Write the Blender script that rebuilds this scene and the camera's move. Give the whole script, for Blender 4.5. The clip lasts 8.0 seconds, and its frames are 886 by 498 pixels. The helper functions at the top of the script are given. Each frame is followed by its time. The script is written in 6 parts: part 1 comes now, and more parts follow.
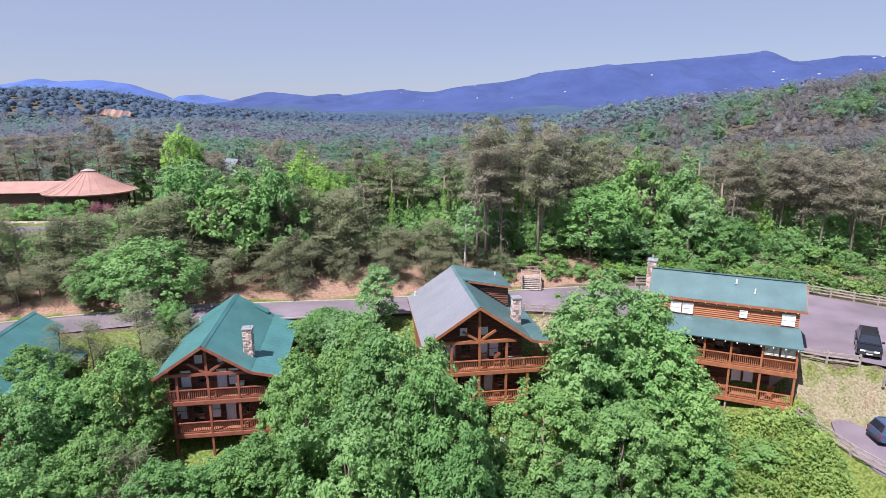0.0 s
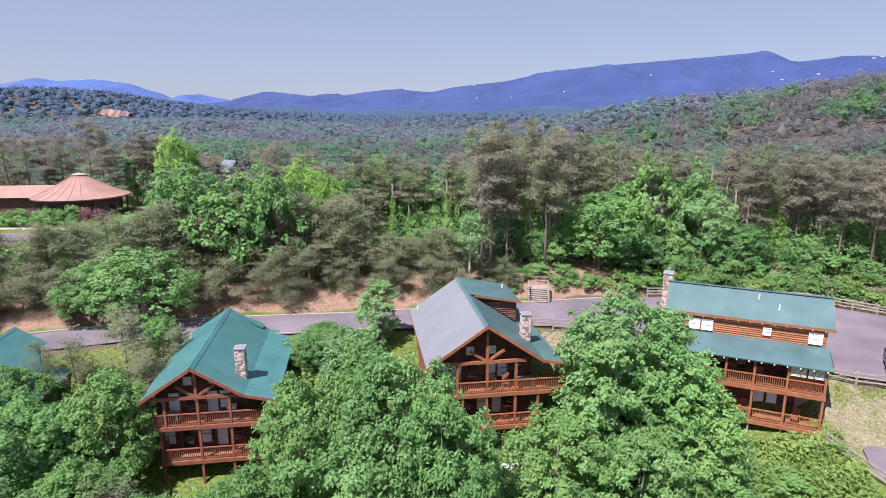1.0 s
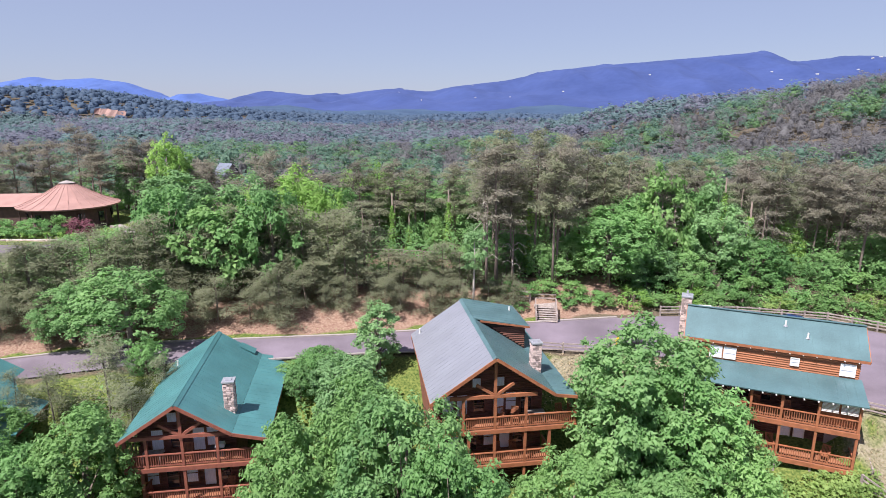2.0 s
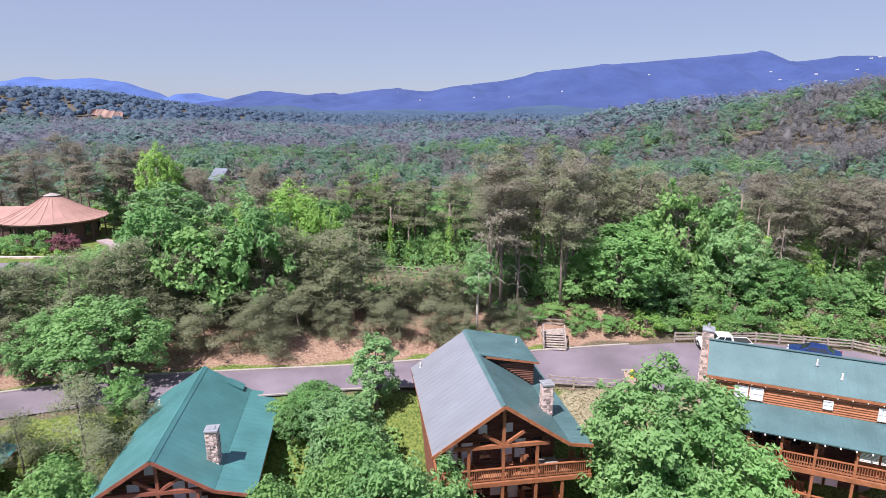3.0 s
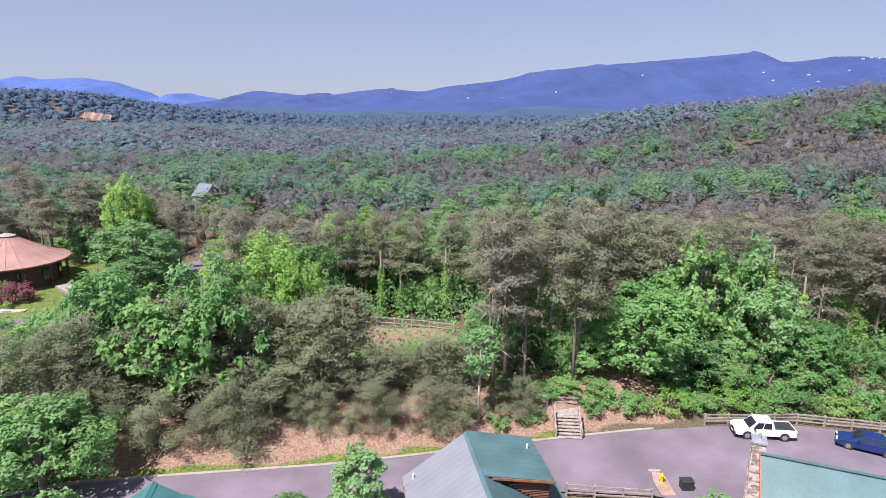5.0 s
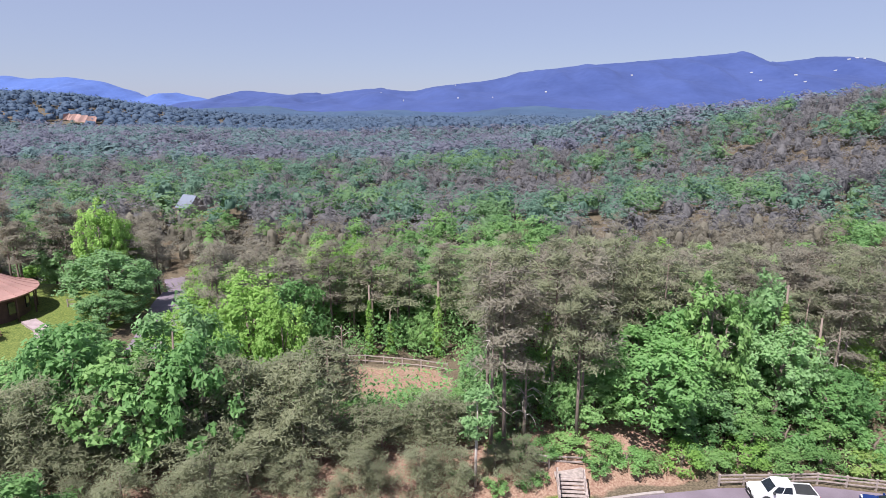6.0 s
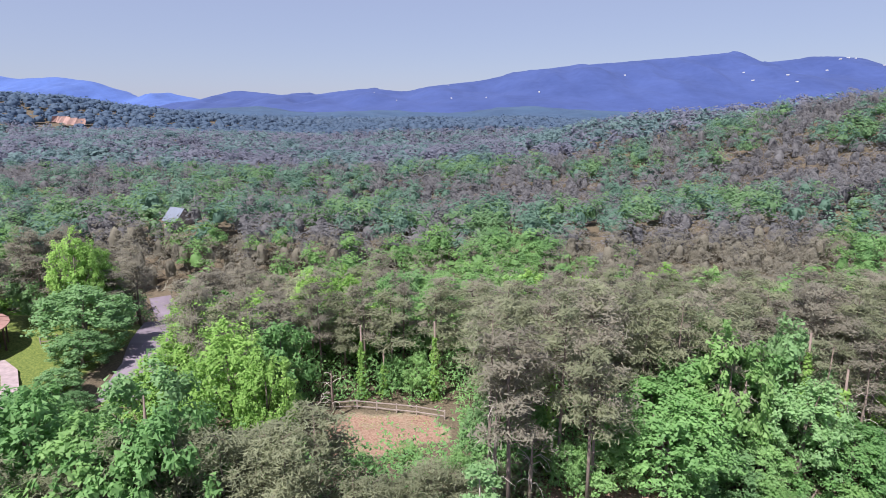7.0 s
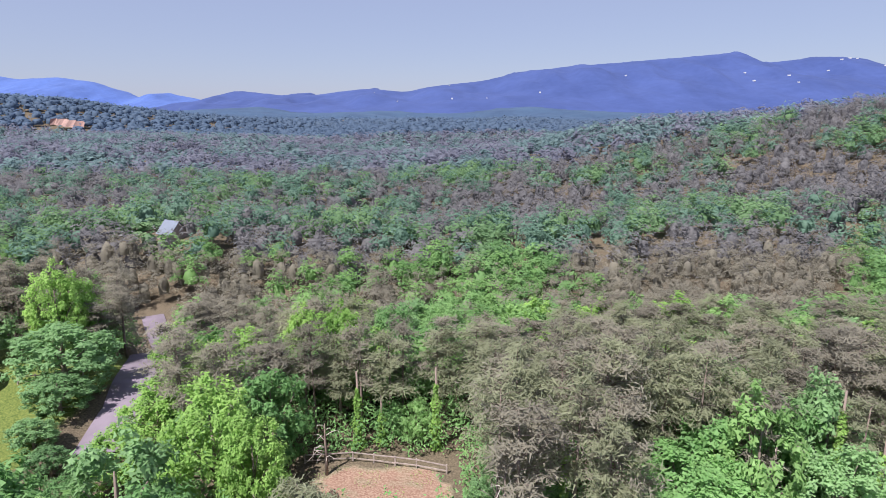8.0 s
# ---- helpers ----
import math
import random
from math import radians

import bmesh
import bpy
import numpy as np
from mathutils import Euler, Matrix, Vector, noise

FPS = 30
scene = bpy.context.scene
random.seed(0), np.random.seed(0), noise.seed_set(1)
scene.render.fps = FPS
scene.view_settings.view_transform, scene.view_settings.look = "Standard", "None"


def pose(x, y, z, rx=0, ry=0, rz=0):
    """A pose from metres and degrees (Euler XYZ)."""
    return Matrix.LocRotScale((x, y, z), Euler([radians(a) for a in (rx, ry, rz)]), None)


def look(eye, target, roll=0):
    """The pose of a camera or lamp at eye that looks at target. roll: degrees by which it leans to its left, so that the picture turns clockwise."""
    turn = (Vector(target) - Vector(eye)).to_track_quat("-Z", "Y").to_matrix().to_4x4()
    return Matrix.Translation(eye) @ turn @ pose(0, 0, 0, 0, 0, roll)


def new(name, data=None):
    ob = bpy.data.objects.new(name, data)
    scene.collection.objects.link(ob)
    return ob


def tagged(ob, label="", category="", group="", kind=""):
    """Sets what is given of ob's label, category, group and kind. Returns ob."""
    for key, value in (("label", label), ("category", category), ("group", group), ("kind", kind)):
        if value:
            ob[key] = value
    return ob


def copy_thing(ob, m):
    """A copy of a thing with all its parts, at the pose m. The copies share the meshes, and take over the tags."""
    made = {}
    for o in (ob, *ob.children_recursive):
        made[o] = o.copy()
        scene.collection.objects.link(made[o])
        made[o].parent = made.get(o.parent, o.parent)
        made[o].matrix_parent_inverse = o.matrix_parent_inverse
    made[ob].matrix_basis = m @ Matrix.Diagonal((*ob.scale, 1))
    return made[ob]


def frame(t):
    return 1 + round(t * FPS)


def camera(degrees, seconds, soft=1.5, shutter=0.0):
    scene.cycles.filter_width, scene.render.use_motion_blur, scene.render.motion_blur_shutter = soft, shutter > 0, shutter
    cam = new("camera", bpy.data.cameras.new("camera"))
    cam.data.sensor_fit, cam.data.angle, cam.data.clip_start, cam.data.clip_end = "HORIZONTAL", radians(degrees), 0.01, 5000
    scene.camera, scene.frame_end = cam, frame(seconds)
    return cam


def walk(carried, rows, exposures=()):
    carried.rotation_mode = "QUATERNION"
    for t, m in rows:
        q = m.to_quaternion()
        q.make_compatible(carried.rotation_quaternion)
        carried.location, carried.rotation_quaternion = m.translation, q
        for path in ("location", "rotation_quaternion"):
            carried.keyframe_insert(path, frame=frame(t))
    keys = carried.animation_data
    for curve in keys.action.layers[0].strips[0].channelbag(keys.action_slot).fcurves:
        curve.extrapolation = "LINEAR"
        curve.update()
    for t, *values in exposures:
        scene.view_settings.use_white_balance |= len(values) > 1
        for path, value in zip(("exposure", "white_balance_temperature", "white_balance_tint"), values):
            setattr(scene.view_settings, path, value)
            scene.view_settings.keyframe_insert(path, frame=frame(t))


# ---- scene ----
cam = camera(73.6, 8.0, soft=0.8)
METRES, EYE, TILT, LEAN, TURN = 42.0, 21.2, -13.0, 0.0, 0.0
ROWS = [
    (0.0, 0.0, 0.0, 0.0, -0.0, -0.0, -0.0),
    (0.5, -0.0064, 0.0368, 0.0119, -0.02, -0.02, -0.01),
    (1.0, -0.0124, 0.0755, 0.0279, -0.09, -0.02, -0.02),
    (1.5, -0.0182, 0.1161, 0.0491, -0.15, -0.05, -0.05),
    (3.0, -0.0308, 0.2496, 0.1342, -0.35, -0.12, -0.05),
    (3.5, -0.0327, 0.2982, 0.1667, -0.37, -0.11, -0.06),
    (4.0, -0.0336, 0.3479, 0.2038, -0.51, -0.12, -0.02),
    (4.5, -0.0339, 0.3983, 0.2456, -0.65, -0.14, -0.0),
    (6.0, -0.0375, 0.5572, 0.395, -1.86, -0.25, 0.29),
    (6.5, -0.0389, 0.6122, 0.4492, -2.28, -0.28, 0.41),
    (7.0, -0.0406, 0.6677, 0.5026, -2.45, -0.31, 0.48),
    (7.5, -0.04, 0.7237, 0.5561, -2.36, -0.33, 0.48),
    (8.0, -0.0385, 0.7803, 0.6091, -2.4, -0.33, 0.47),
]
walk(cam, [(t, pose(0, 0, EYE, TILT, LEAN, TURN) @ pose(METRES * x, METRES * y, METRES * z, 90 + pitch, roll, yaw)) for t, x, y, z, yaw, pitch, roll in ROWS],
     exposures=[(0.0, 0.95, 6150, 14), (8.0, 0.95, 6150, 14)])

# ---- world and sun ----
SUN_ELEV, SUN_AZIM = 59.0, -140.0      # degrees; azimuth clockwise from +y
world = bpy.data.worlds.new("sky_world")
scene.world = world
world.use_nodes = True
wn, wl = world.node_tree.nodes, world.node_tree.links
wn.clear()
sky = wn.new("ShaderNodeTexSky")
sky.sky_type, sky.sun_disc = "NISHITA", False
sky.sun_elevation, sky.sun_rotation = radians(SUN_ELEV), radians(SUN_AZIM)
sky.altitude, sky.air_density, sky.dust_density, sky.ozone_density = 400, 1.0, 0.6, 3.0
bg = wn.new("ShaderNodeBackground")
bg.inputs["Strength"].default_value = 0.0625
wout = wn.new("ShaderNodeOutputWorld")
haze_tint = wn.new("ShaderNodeMix")      # summer haze evens out the sky
haze_tint.data_type = "RGBA"
haze_tint.inputs[0].default_value, haze_tint.inputs[7].default_value = 0.65, (3.75, 3.95, 5.45, 1)
wl.new(sky.outputs[0], haze_tint.inputs[6])
wl.new(haze_tint.outputs[2], bg.inputs[0])
wl.new(bg.outputs[0], wout.inputs[0])
sun = new("sun", bpy.data.lights.new("sun", "SUN"))
sun.data.energy, sun.data.angle, sun.data.color = 4.7, radians(0.55), (1.0, 0.95, 0.87)
_a, _e = radians(SUN_AZIM), radians(SUN_ELEV)
sun_dir = Vector((math.sin(_a) * math.cos(_e), math.cos(_a) * math.cos(_e), math.sin(_e)))
sun.matrix_world = look(sun_dir * 200, (0, 0, 0))


# ---- materials ----
def mat(name, col, rough=0.8, var=0.25, scale=3.0, fine=40.0, bump=0.3, metal=0.0, spec=0.5, col2=None, dist=0.02, stretch=None, island=0.0, objvar=0.0):
    """Noise-varied surface: two scales of colour, fine relief."""
    m = bpy.data.materials.new(name)
    m.use_nodes = True
    n, l = m.node_tree.nodes, m.node_tree.links
    b = n["Principled BSDF"]
    b.inputs["Roughness"].default_value, b.inputs["Metallic"].default_value = rough, metal
    b.inputs["Specular IOR Level"].default_value = spec
    co = n.new("ShaderNodeTexCoord")
    src = co.outputs["Object"]
    if stretch:
        mp = n.new("ShaderNodeMapping")
        mp.inputs["Scale"].default_value = stretch
        l.new(src, mp.inputs[0])
        src = mp.outputs[0]
    t1, t2 = n.new("ShaderNodeTexNoise"), n.new("ShaderNodeTexNoise")
    t1.inputs["Scale"].default_value, t2.inputs["Scale"].default_value = scale, fine
    t1.inputs["Detail"].default_value, t2.inputs["Detail"].default_value = 5, 3
    l.new(src, t1.inputs[0]), l.new(src, t2.inputs[0])
    mix = n.new("ShaderNodeMix")
    mix.data_type = "RGBA"
    c2 = col2 or [c * (1 - var) for c in col]
    mix.inputs[6].default_value, mix.inputs[7].default_value = (*c2, 1), (*[min(1, c * (1 + (var * .5 if not col2 else 0))) for c in col], 1)
    rng = n.new("ShaderNodeMapRange")
    rng.inputs[1].default_value, rng.inputs[2].default_value = .36, .64
    add = n.new("ShaderNodeMath")
    add.operation, add.inputs[1].default_value = "MULTIPLY_ADD", 0.35
    l.new(t2.outputs[0], add.inputs[0])
    sc = n.new("ShaderNodeMath")
    sc.operation, sc.inputs[1].default_value = "MULTIPLY", 0.65
    l.new(t1.outputs[0], sc.inputs[0]), l.new(sc.outputs[0], add.inputs[2])
    last = add.outputs[0]
    if island or objvar:
        g = n.new("ShaderNodeNewGeometry") if island else n.new("ShaderNodeObjectInfo")
        rnd = g.outputs["Random Per Island"] if island else g.outputs["Random"]
        am = n.new("ShaderNodeMath")
        am.operation, am.inputs[1].default_value = "MULTIPLY_ADD", island or objvar
        l.new(rnd, am.inputs[0])
        sh = n.new("ShaderNodeMath")
        sh.operation, sh.inputs[1].default_value = "SUBTRACT", (island or objvar) / 2
        l.new(last, am.inputs[2]), l.new(am.outputs[0], sh.inputs[0])
        last = sh.outputs[0]
    l.new(last, rng.inputs[0]), l.new(rng.outputs[0], mix.inputs[0])
    l.new(mix.outputs[2], b.inputs["Base Color"])
    if bump:
        bp = n.new("ShaderNodeBump")
        bp.inputs["Strength"].default_value, bp.inputs["Distance"].default_value = bump, dist
        l.new(t2.outputs[0], bp.inputs["Height"]), l.new(bp.outputs[0], b.inputs["Normal"])
    return m


def leafmat(name, dark, light, patch=0.12, trans=0.35, rough=0.6, tree=0.5, leaf=.4):
    """Leaves: colour varies leaf by leaf, in patches and tree by tree; some light passes through."""
    m = bpy.data.materials.new(name)
    m.use_nodes = True
    n, l = m.node_tree.nodes, m.node_tree.links
    b = n["Principled BSDF"]
    b.inputs["Roughness"].default_value, b.inputs["Specular IOR Level"].default_value = rough, 0.25
    geo, info = n.new("ShaderNodeNewGeometry"), n.new("ShaderNodeObjectInfo")
    nz = n.new("ShaderNodeTexNoise")
    nz.inputs["Scale"].default_value, nz.inputs["Detail"].default_value = patch, 3
    l.new(geo.outputs["Position"], nz.inputs[0])
    a = n.new("ShaderNodeMath")
    a.operation, a.inputs[1].default_value = "MULTIPLY_ADD", leaf
    l.new(geo.outputs["Random Per Island"], a.inputs[0])
    stretch = n.new("ShaderNodeMapRange")
    stretch.inputs[1].default_value, stretch.inputs[2].default_value = .3, .7
    stretch.inputs[3].default_value, stretch.inputs[4].default_value = -.02, .58
    l.new(nz.outputs[0], stretch.inputs[0]), l.new(stretch.outputs[0], a.inputs[2])
    c = n.new("ShaderNodeMath")
    c.operation, c.inputs[1].default_value = "MULTIPLY_ADD", tree
    l.new(info.outputs["Random"], c.inputs[0]), l.new(a.outputs[0], c.inputs[2])
    d = n.new("ShaderNodeMath")
    d.operation, d.inputs[1].default_value, d.use_clamp = "SUBTRACT", tree / 2, True
    l.new(c.outputs[0], d.inputs[0])
    mix = n.new("ShaderNodeMix")
    mix.data_type = "RGBA"
    mix.inputs[6].default_value, mix.inputs[7].default_value = (*dark, 1), (*light, 1)
    l.new(d.outputs[0], mix.inputs[0]), l.new(mix.outputs[2], b.inputs["Base Color"])
    tr = n.new("ShaderNodeBsdfTranslucent")
    l.new(mix.outputs[2], tr.inputs[0])
    ms = n.new("ShaderNodeMixShader")
    ms.inputs[0].default_value = trans
    l.new(b.outputs[0], ms.inputs[1]), l.new(tr.outputs[0], ms.inputs[2])
    l.new(ms.outputs[0], n["Material Output"].inputs[0])
    return m


M_ROOF = mat("teal_metal_roof", (0.0616, 0.176, 0.1848), .42, .22, .5, 12, .05, spec=.7)
M_ROOF_G = mat("grey_green_metal_roof", (0.0792, 0.1452, 0.1584), .42, .25, .5, 9, .05, spec=.7)
# glare off one metal slope, painted in as a pale grey
M_ROOF_SHEEN = mat("sheen_painted_metal_roof", (0.2068, 0.2112, 0.2464), .45, .14, .35, 9, .05, spec=.7)
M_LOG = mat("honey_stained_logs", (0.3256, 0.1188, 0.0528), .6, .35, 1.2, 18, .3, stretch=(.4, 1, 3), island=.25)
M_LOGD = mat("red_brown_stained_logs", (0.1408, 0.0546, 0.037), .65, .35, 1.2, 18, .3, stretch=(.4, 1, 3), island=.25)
M_WOOD = mat("orange_stained_timber", (0.3256, 0.1188, 0.0572), .6, .3, 2, 25, .2)
M_WOODR = mat("red_stained_timber", (0.2552, 0.0836, 0.0572), .6, .3, 2, 25, .2)
M_DECK = mat("deck_boards", (0.3168, 0.132, 0.0704), .75, .35, 1.5, 22, .3)
M_GREYWOOD = mat("weathered_grey_wood", (.34, .28, .26), .9, .4, 3, 40, .5)
M_STONE = mat("chimney_stone", (0.5456, 0.4136, 0.3872), .9, .5, 1.6, 30, .5, objvar=.5)
M_MORTAR = mat("mortar", (.45, .40, .37), .95, .2, 5, 60, .4)
M_CAP = mat("grey_metal_cap", (.42, .42, .46), .45, .15, 3, 30, .1, metal=.5)
M_TRIM = mat("white_trim", (0.66, 0.6336, 0.616), .6, .1, 4, 30, .1)
# curtain folds; the panes' sky reflection is put into the pale lavender colour
M_SKYPANE = mat("curtain_with_sky_reflection", (.74, .76, .90), .18, .2, 6, 30, .05, spec=.9, stretch=(6, 1, .3))
# near-black for solid wall cores: unlit rooms put in as colour
M_DARK = mat("painted_dark_interior", (.035, .02, .018), .9, .3, 2, 20, .1)
M_ASPH = mat("worn_asphalt", (.205, .165, .205), .85, .3, .22, 30, .25, col2=(.115, .092, .113))
M_CONC = mat("concrete", (0.3168, 0.2728, 0.264), .9, .2, 1.5, 40, .3)
M_PAVROOF = mat("terracotta_shingle_roof", (.335, .190, .165), .85, .2, .5, 10, .4)
M_PAVWALL = mat("dark_brown_wall", (.10, .055, .05), .8, .3, 2, 20, .3)
M_BARK = mat("grey_brown_bark", (.22, .17, .145), .95, .4, 2, 18, .8, stretch=(1, 1, .3))
M_PALEBARK = mat("pale_bark", (.48, .42, .38), .9, .35, 3, 18, .5, stretch=(1, 1, .4))
M_WHITE = mat("white_car_paint", (0.6864, 0.6776, 0.6864), .25, .04, 2, 20, 0)
M_BLUE = mat("dark_blue_car_paint", (.014, .03, .13), .2, .1, 2, 20, 0)
M_BLACK = mat("black_car_paint", (.012, .013, .02), .18, .1, 2, 20, 0)
M_SLATE = mat("slate_blue_car_paint", (.055, .085, .16), .25, .1, 2, 20, 0)
M_GLASS = mat("tinted_glass", (.02, .025, .035), .06, .1, 2, 20, 0, spec=.9)
M_TYRE = mat("tyre_rubber", (.02, .02, .02), .85, .2, 4, 40, .2)
M_RIM = mat("alloy_rim", (.5, .5, .52), .3, .1, 4, 40, 0, metal=.8)
M_LAMP = mat("headlamp_lens", (.75, .75, .78), .15, .1, 4, 40, 0)
M_RED = mat("red_lens", (.35, .02, .02), .2, .1, 4, 40, 0)
M_PLASTIC = mat("black_plastic", (.03, .03, .033), .6, .15, 4, 40, .1)
M_YELLOW = mat("yellow_paint", (.65, .45, .03), .5, .15, 6, 40, .1)
M_PALEROOF = mat("pale_metal_roof", (.150, .170, .220), .55, .15, .5, 8, .05, spec=.5)

L_MID = leafmat("broad_leaf_green", (0.132, 0.258, 0.085), (0.315, 0.5, 0.18), trans=.5)
L_DEEP = leafmat("deep_green_leaf", (0.12, 0.255, 0.09), (0.278, 0.48, 0.172), trans=.5)
L_LIME = leafmat("lime_leaf", (0.18, 0.335, 0.075), (0.395, 0.59, 0.17), trans=.5)
L_BLUE = leafmat("silvery_green_leaf", (0.145, 0.265, 0.115), (0.31, 0.49, 0.22), trans=.5)
L_LIGHT = leafmat("light_green_leaf", (0.15, 0.29, 0.11), (0.335, 0.525, 0.205), trans=.5)
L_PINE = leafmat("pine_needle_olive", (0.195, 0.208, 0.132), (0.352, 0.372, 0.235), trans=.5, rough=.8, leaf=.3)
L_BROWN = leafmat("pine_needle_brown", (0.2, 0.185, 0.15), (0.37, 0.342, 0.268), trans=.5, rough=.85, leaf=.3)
# lighter valley leaf, its green dulled by haze mixed into the colour
L_FARLIME = leafmat("haze_tinted_light_leaf", (.140, .250, .120), (.290, .430, .210), patch=.1, trans=.5, leaf=.2)
L_PURPLE = leafmat("plum_leaf", (.085, .025, .04), (.26, .10, .13))
L_GRASS = leafmat("meadow_grass", (.150, .250, .060), (.36, .48, .16), patch=.35, trans=.5)
L_DRY = leafmat("dry_grass", (.24, .18, .11), (.50, .40, .27), patch=.35)
# air haze painted into leaf colours, bluer with each belt farther off
L_FAR = leafmat("haze_tinted_green_leaf", (0.115, 0.205, 0.155), (0.26, 0.395, 0.28), patch=.1, trans=.5, leaf=.2)
L_FARPINE = leafmat("haze_tinted_pine_needle", (0.178, 0.173, 0.182), (0.322, 0.312, 0.315), patch=.1, trans=.5, leaf=.2)
L_DIST = leafmat("haze_blued_green_leaf", (.125, .190, .205), (.235, .335, .325), patch=.05, trans=.5, leaf=.18)
L_DISTPINE = leafmat("haze_blued_pine_needle", (.165, .170, .225), (.280, .288, .345), patch=.05, trans=.5, leaf=.18)
L_HAZE = leafmat("haze_painted_woods_leaf", (0.1, 0.15, 0.23), (0.145, 0.2, 0.285), patch=.05, trans=.5, leaf=.18)
# ridge woods: the blue of distant air is painted into the base colour
M_MOUNT = mat("haze_painted_ridge_woods", (0.0361, 0.0607, 0.1892), .95, .3, .004, .03, 0, col2=(.022, .041, .141))
M_MOUNT_FAR = mat("haze_painted_far_ridge_woods", (0.0581, 0.1056, 0.3036), .95, .2, .004, .05, 0)
M_PATH = mat("pinkish_paving", (0.3168, 0.2464, 0.2552), .9, .25, 1.5, 20, .3)
M_DIRT = mat("packed_clay", (.32, .22, .18), .95, .3, 1.5, 20, .4)
# foothill woods with a haze tint put into their green
M_FOOT = mat("haze_painted_foothill_woods", (0.037, 0.0722, 0.132), .95, .3, .01, .08, 0, col2=(.025, .050, .101))
M_SCAR = mat("bare_red_earth", (.30, .19, .165), .95, .3, .05, .5, 0)


# ---- mesh helpers ----
class Mesh:
    """Collects vertices and faces for one mesh."""

    def __init__(self):
        self.v, self.f = [], []

    def add(self, verts, faces):
        o = len(self.v)
        self.v += [tuple(p) for p in verts]
        self.f += [tuple(i + o for i in f) for f in faces]
        return self

    def box(self, x0, x1, y0, y1, z0, z1):
        return self.add([(x0, y0, z0), (x1, y0, z0), (x1, y1, z0), (x0, y1, z0), (x0, y0, z1), (x1, y0, z1), (x1, y1, z1), (x0, y1, z1)],
                        [(0, 3, 2, 1), (4, 5, 6, 7), (0, 1, 5, 4), (1, 2, 6, 5), (2, 3, 7, 6), (3, 0, 4, 7)])

    def beam(self, a, b, w, h=None, up=(0, 0, 1)):
        a, b = Vector(a), Vector(b)
        d = (b - a).normalized()
        s = d.cross(Vector(up))
        s = (s if s.length > 1e-3 else d.cross(Vector((0, 1, 0)))).normalized()
        u = s.cross(d) * (h or w) / 2
        s = s * w / 2
        return self.add([a - s - u, a + s - u, a + s + u, a - s + u, b - s - u, b + s - u, b + s + u, b - s + u],
                        [(0, 1, 2, 3), (7, 6, 5, 4), (0, 4, 5, 1), (1, 5, 6, 2), (2, 6, 7, 3), (3, 7, 4, 0)])

    def tube(self, pts, radii, n=8):
        pts = [Vector(p) for p in pts]
        o = len(self.v)
        for i, (p, r) in enumerate(zip(pts, radii)):
            d = (pts[min(i + 1, len(pts) - 1)] - pts[max(i - 1, 0)]).normalized()
            s = d.cross(Vector((0.13, 1, 0.07))).normalized()
            u = s.cross(d)
            self.v += [tuple(p + (s * math.cos(k * math.tau / n) + u * math.sin(k * math.tau / n)) * r) for k in range(n)]
        for i in range(len(pts) - 1):
            for k in range(n):
                a, b = o + i * n + k, o + i * n + (k + 1) % n
                self.f.append((a, b, b + n, a + n))
        self.f.append(tuple(o + k for k in reversed(range(n))))
        self.f.append(tuple(o + (len(pts) - 1) * n + k for k in range(n)))
        return self

    def slab(self, poly, t):
        """A convex polygon in 3D, thickened downwards by t."""
        n = len(poly)
        lo = [(x, y, z - t) for x, y, z in poly]
        return self.add(list(poly) + lo, [tuple(range(n)), tuple(reversed(range(n, 2 * n)))] + [(i, i + n, (i + 1) % n + n, (i + 1) % n) for i in range(n)])

    def prism(self, prof, x0, x1):
        """A side profile of (y, z) points, drawn along x."""
        n = len(prof)
        return self.add([(x0, y, z) for y, z in prof] + [(x1, y, z) for y, z in prof],
                        [tuple(reversed(range(n))), tuple(range(n, 2 * n))] + [(i, (i + 1) % n, (i + 1) % n + n, i + n) for i in range(n)])


def mesh_data(name, m, material, smooth=False):
    me = bpy.data.meshes.new(name)
    if isinstance(m, Mesh):
        me.from_pydata(m.v, [], m.f)
    else:
        v, q = m                       # arrays of vertices and of quads or triangles
        k = q.shape[1]
        me.vertices.add(len(v))
        me.vertices.foreach_set("co", np.asarray(v, np.float32).ravel())
        me.loops.add(len(q) * k)
        me.loops.foreach_set("vertex_index", np.asarray(q, np.int32).ravel())
        me.polygons.add(len(q))
        me.polygons.foreach_set("loop_start", np.arange(len(q), dtype=np.int32) * k)
        me.update(calc_edges=True)
    if smooth:
        me.polygons.foreach_set("use_smooth", [True] * len(me.polygons))
    me.materials.append(material)
    return me


def part(name, m, material, parent=None, label="", smooth=False):
    """One mesh object; a child of parent, in its own axes."""
    ob = new(name, m if isinstance(m, bpy.types.Mesh) else mesh_data(name, m, material, smooth))
    if parent:
        ob.parent = parent
    return tagged(ob, label) if label else ob


def thing(name, x, y, z, yaw, label, category, group=""):
    ob = new(name)
    ob.empty_display_size = 0.3
    ob.matrix_basis = pose(x, y, z, 0, 0, yaw)
    return tagged(ob, label, category, group)


# ---- lie of the land ----
FAR_EDGE = ((-80, 44), (-60, 52), (-43, 58.5), (-30, 63.1), (-10, 65.3), (-3, 66.6), (8, 68.8), (17, 70.4), (24, 71.2), (33, 71.2), (42, 69), (49, 63.2), (58, 56.5), (80, 42))
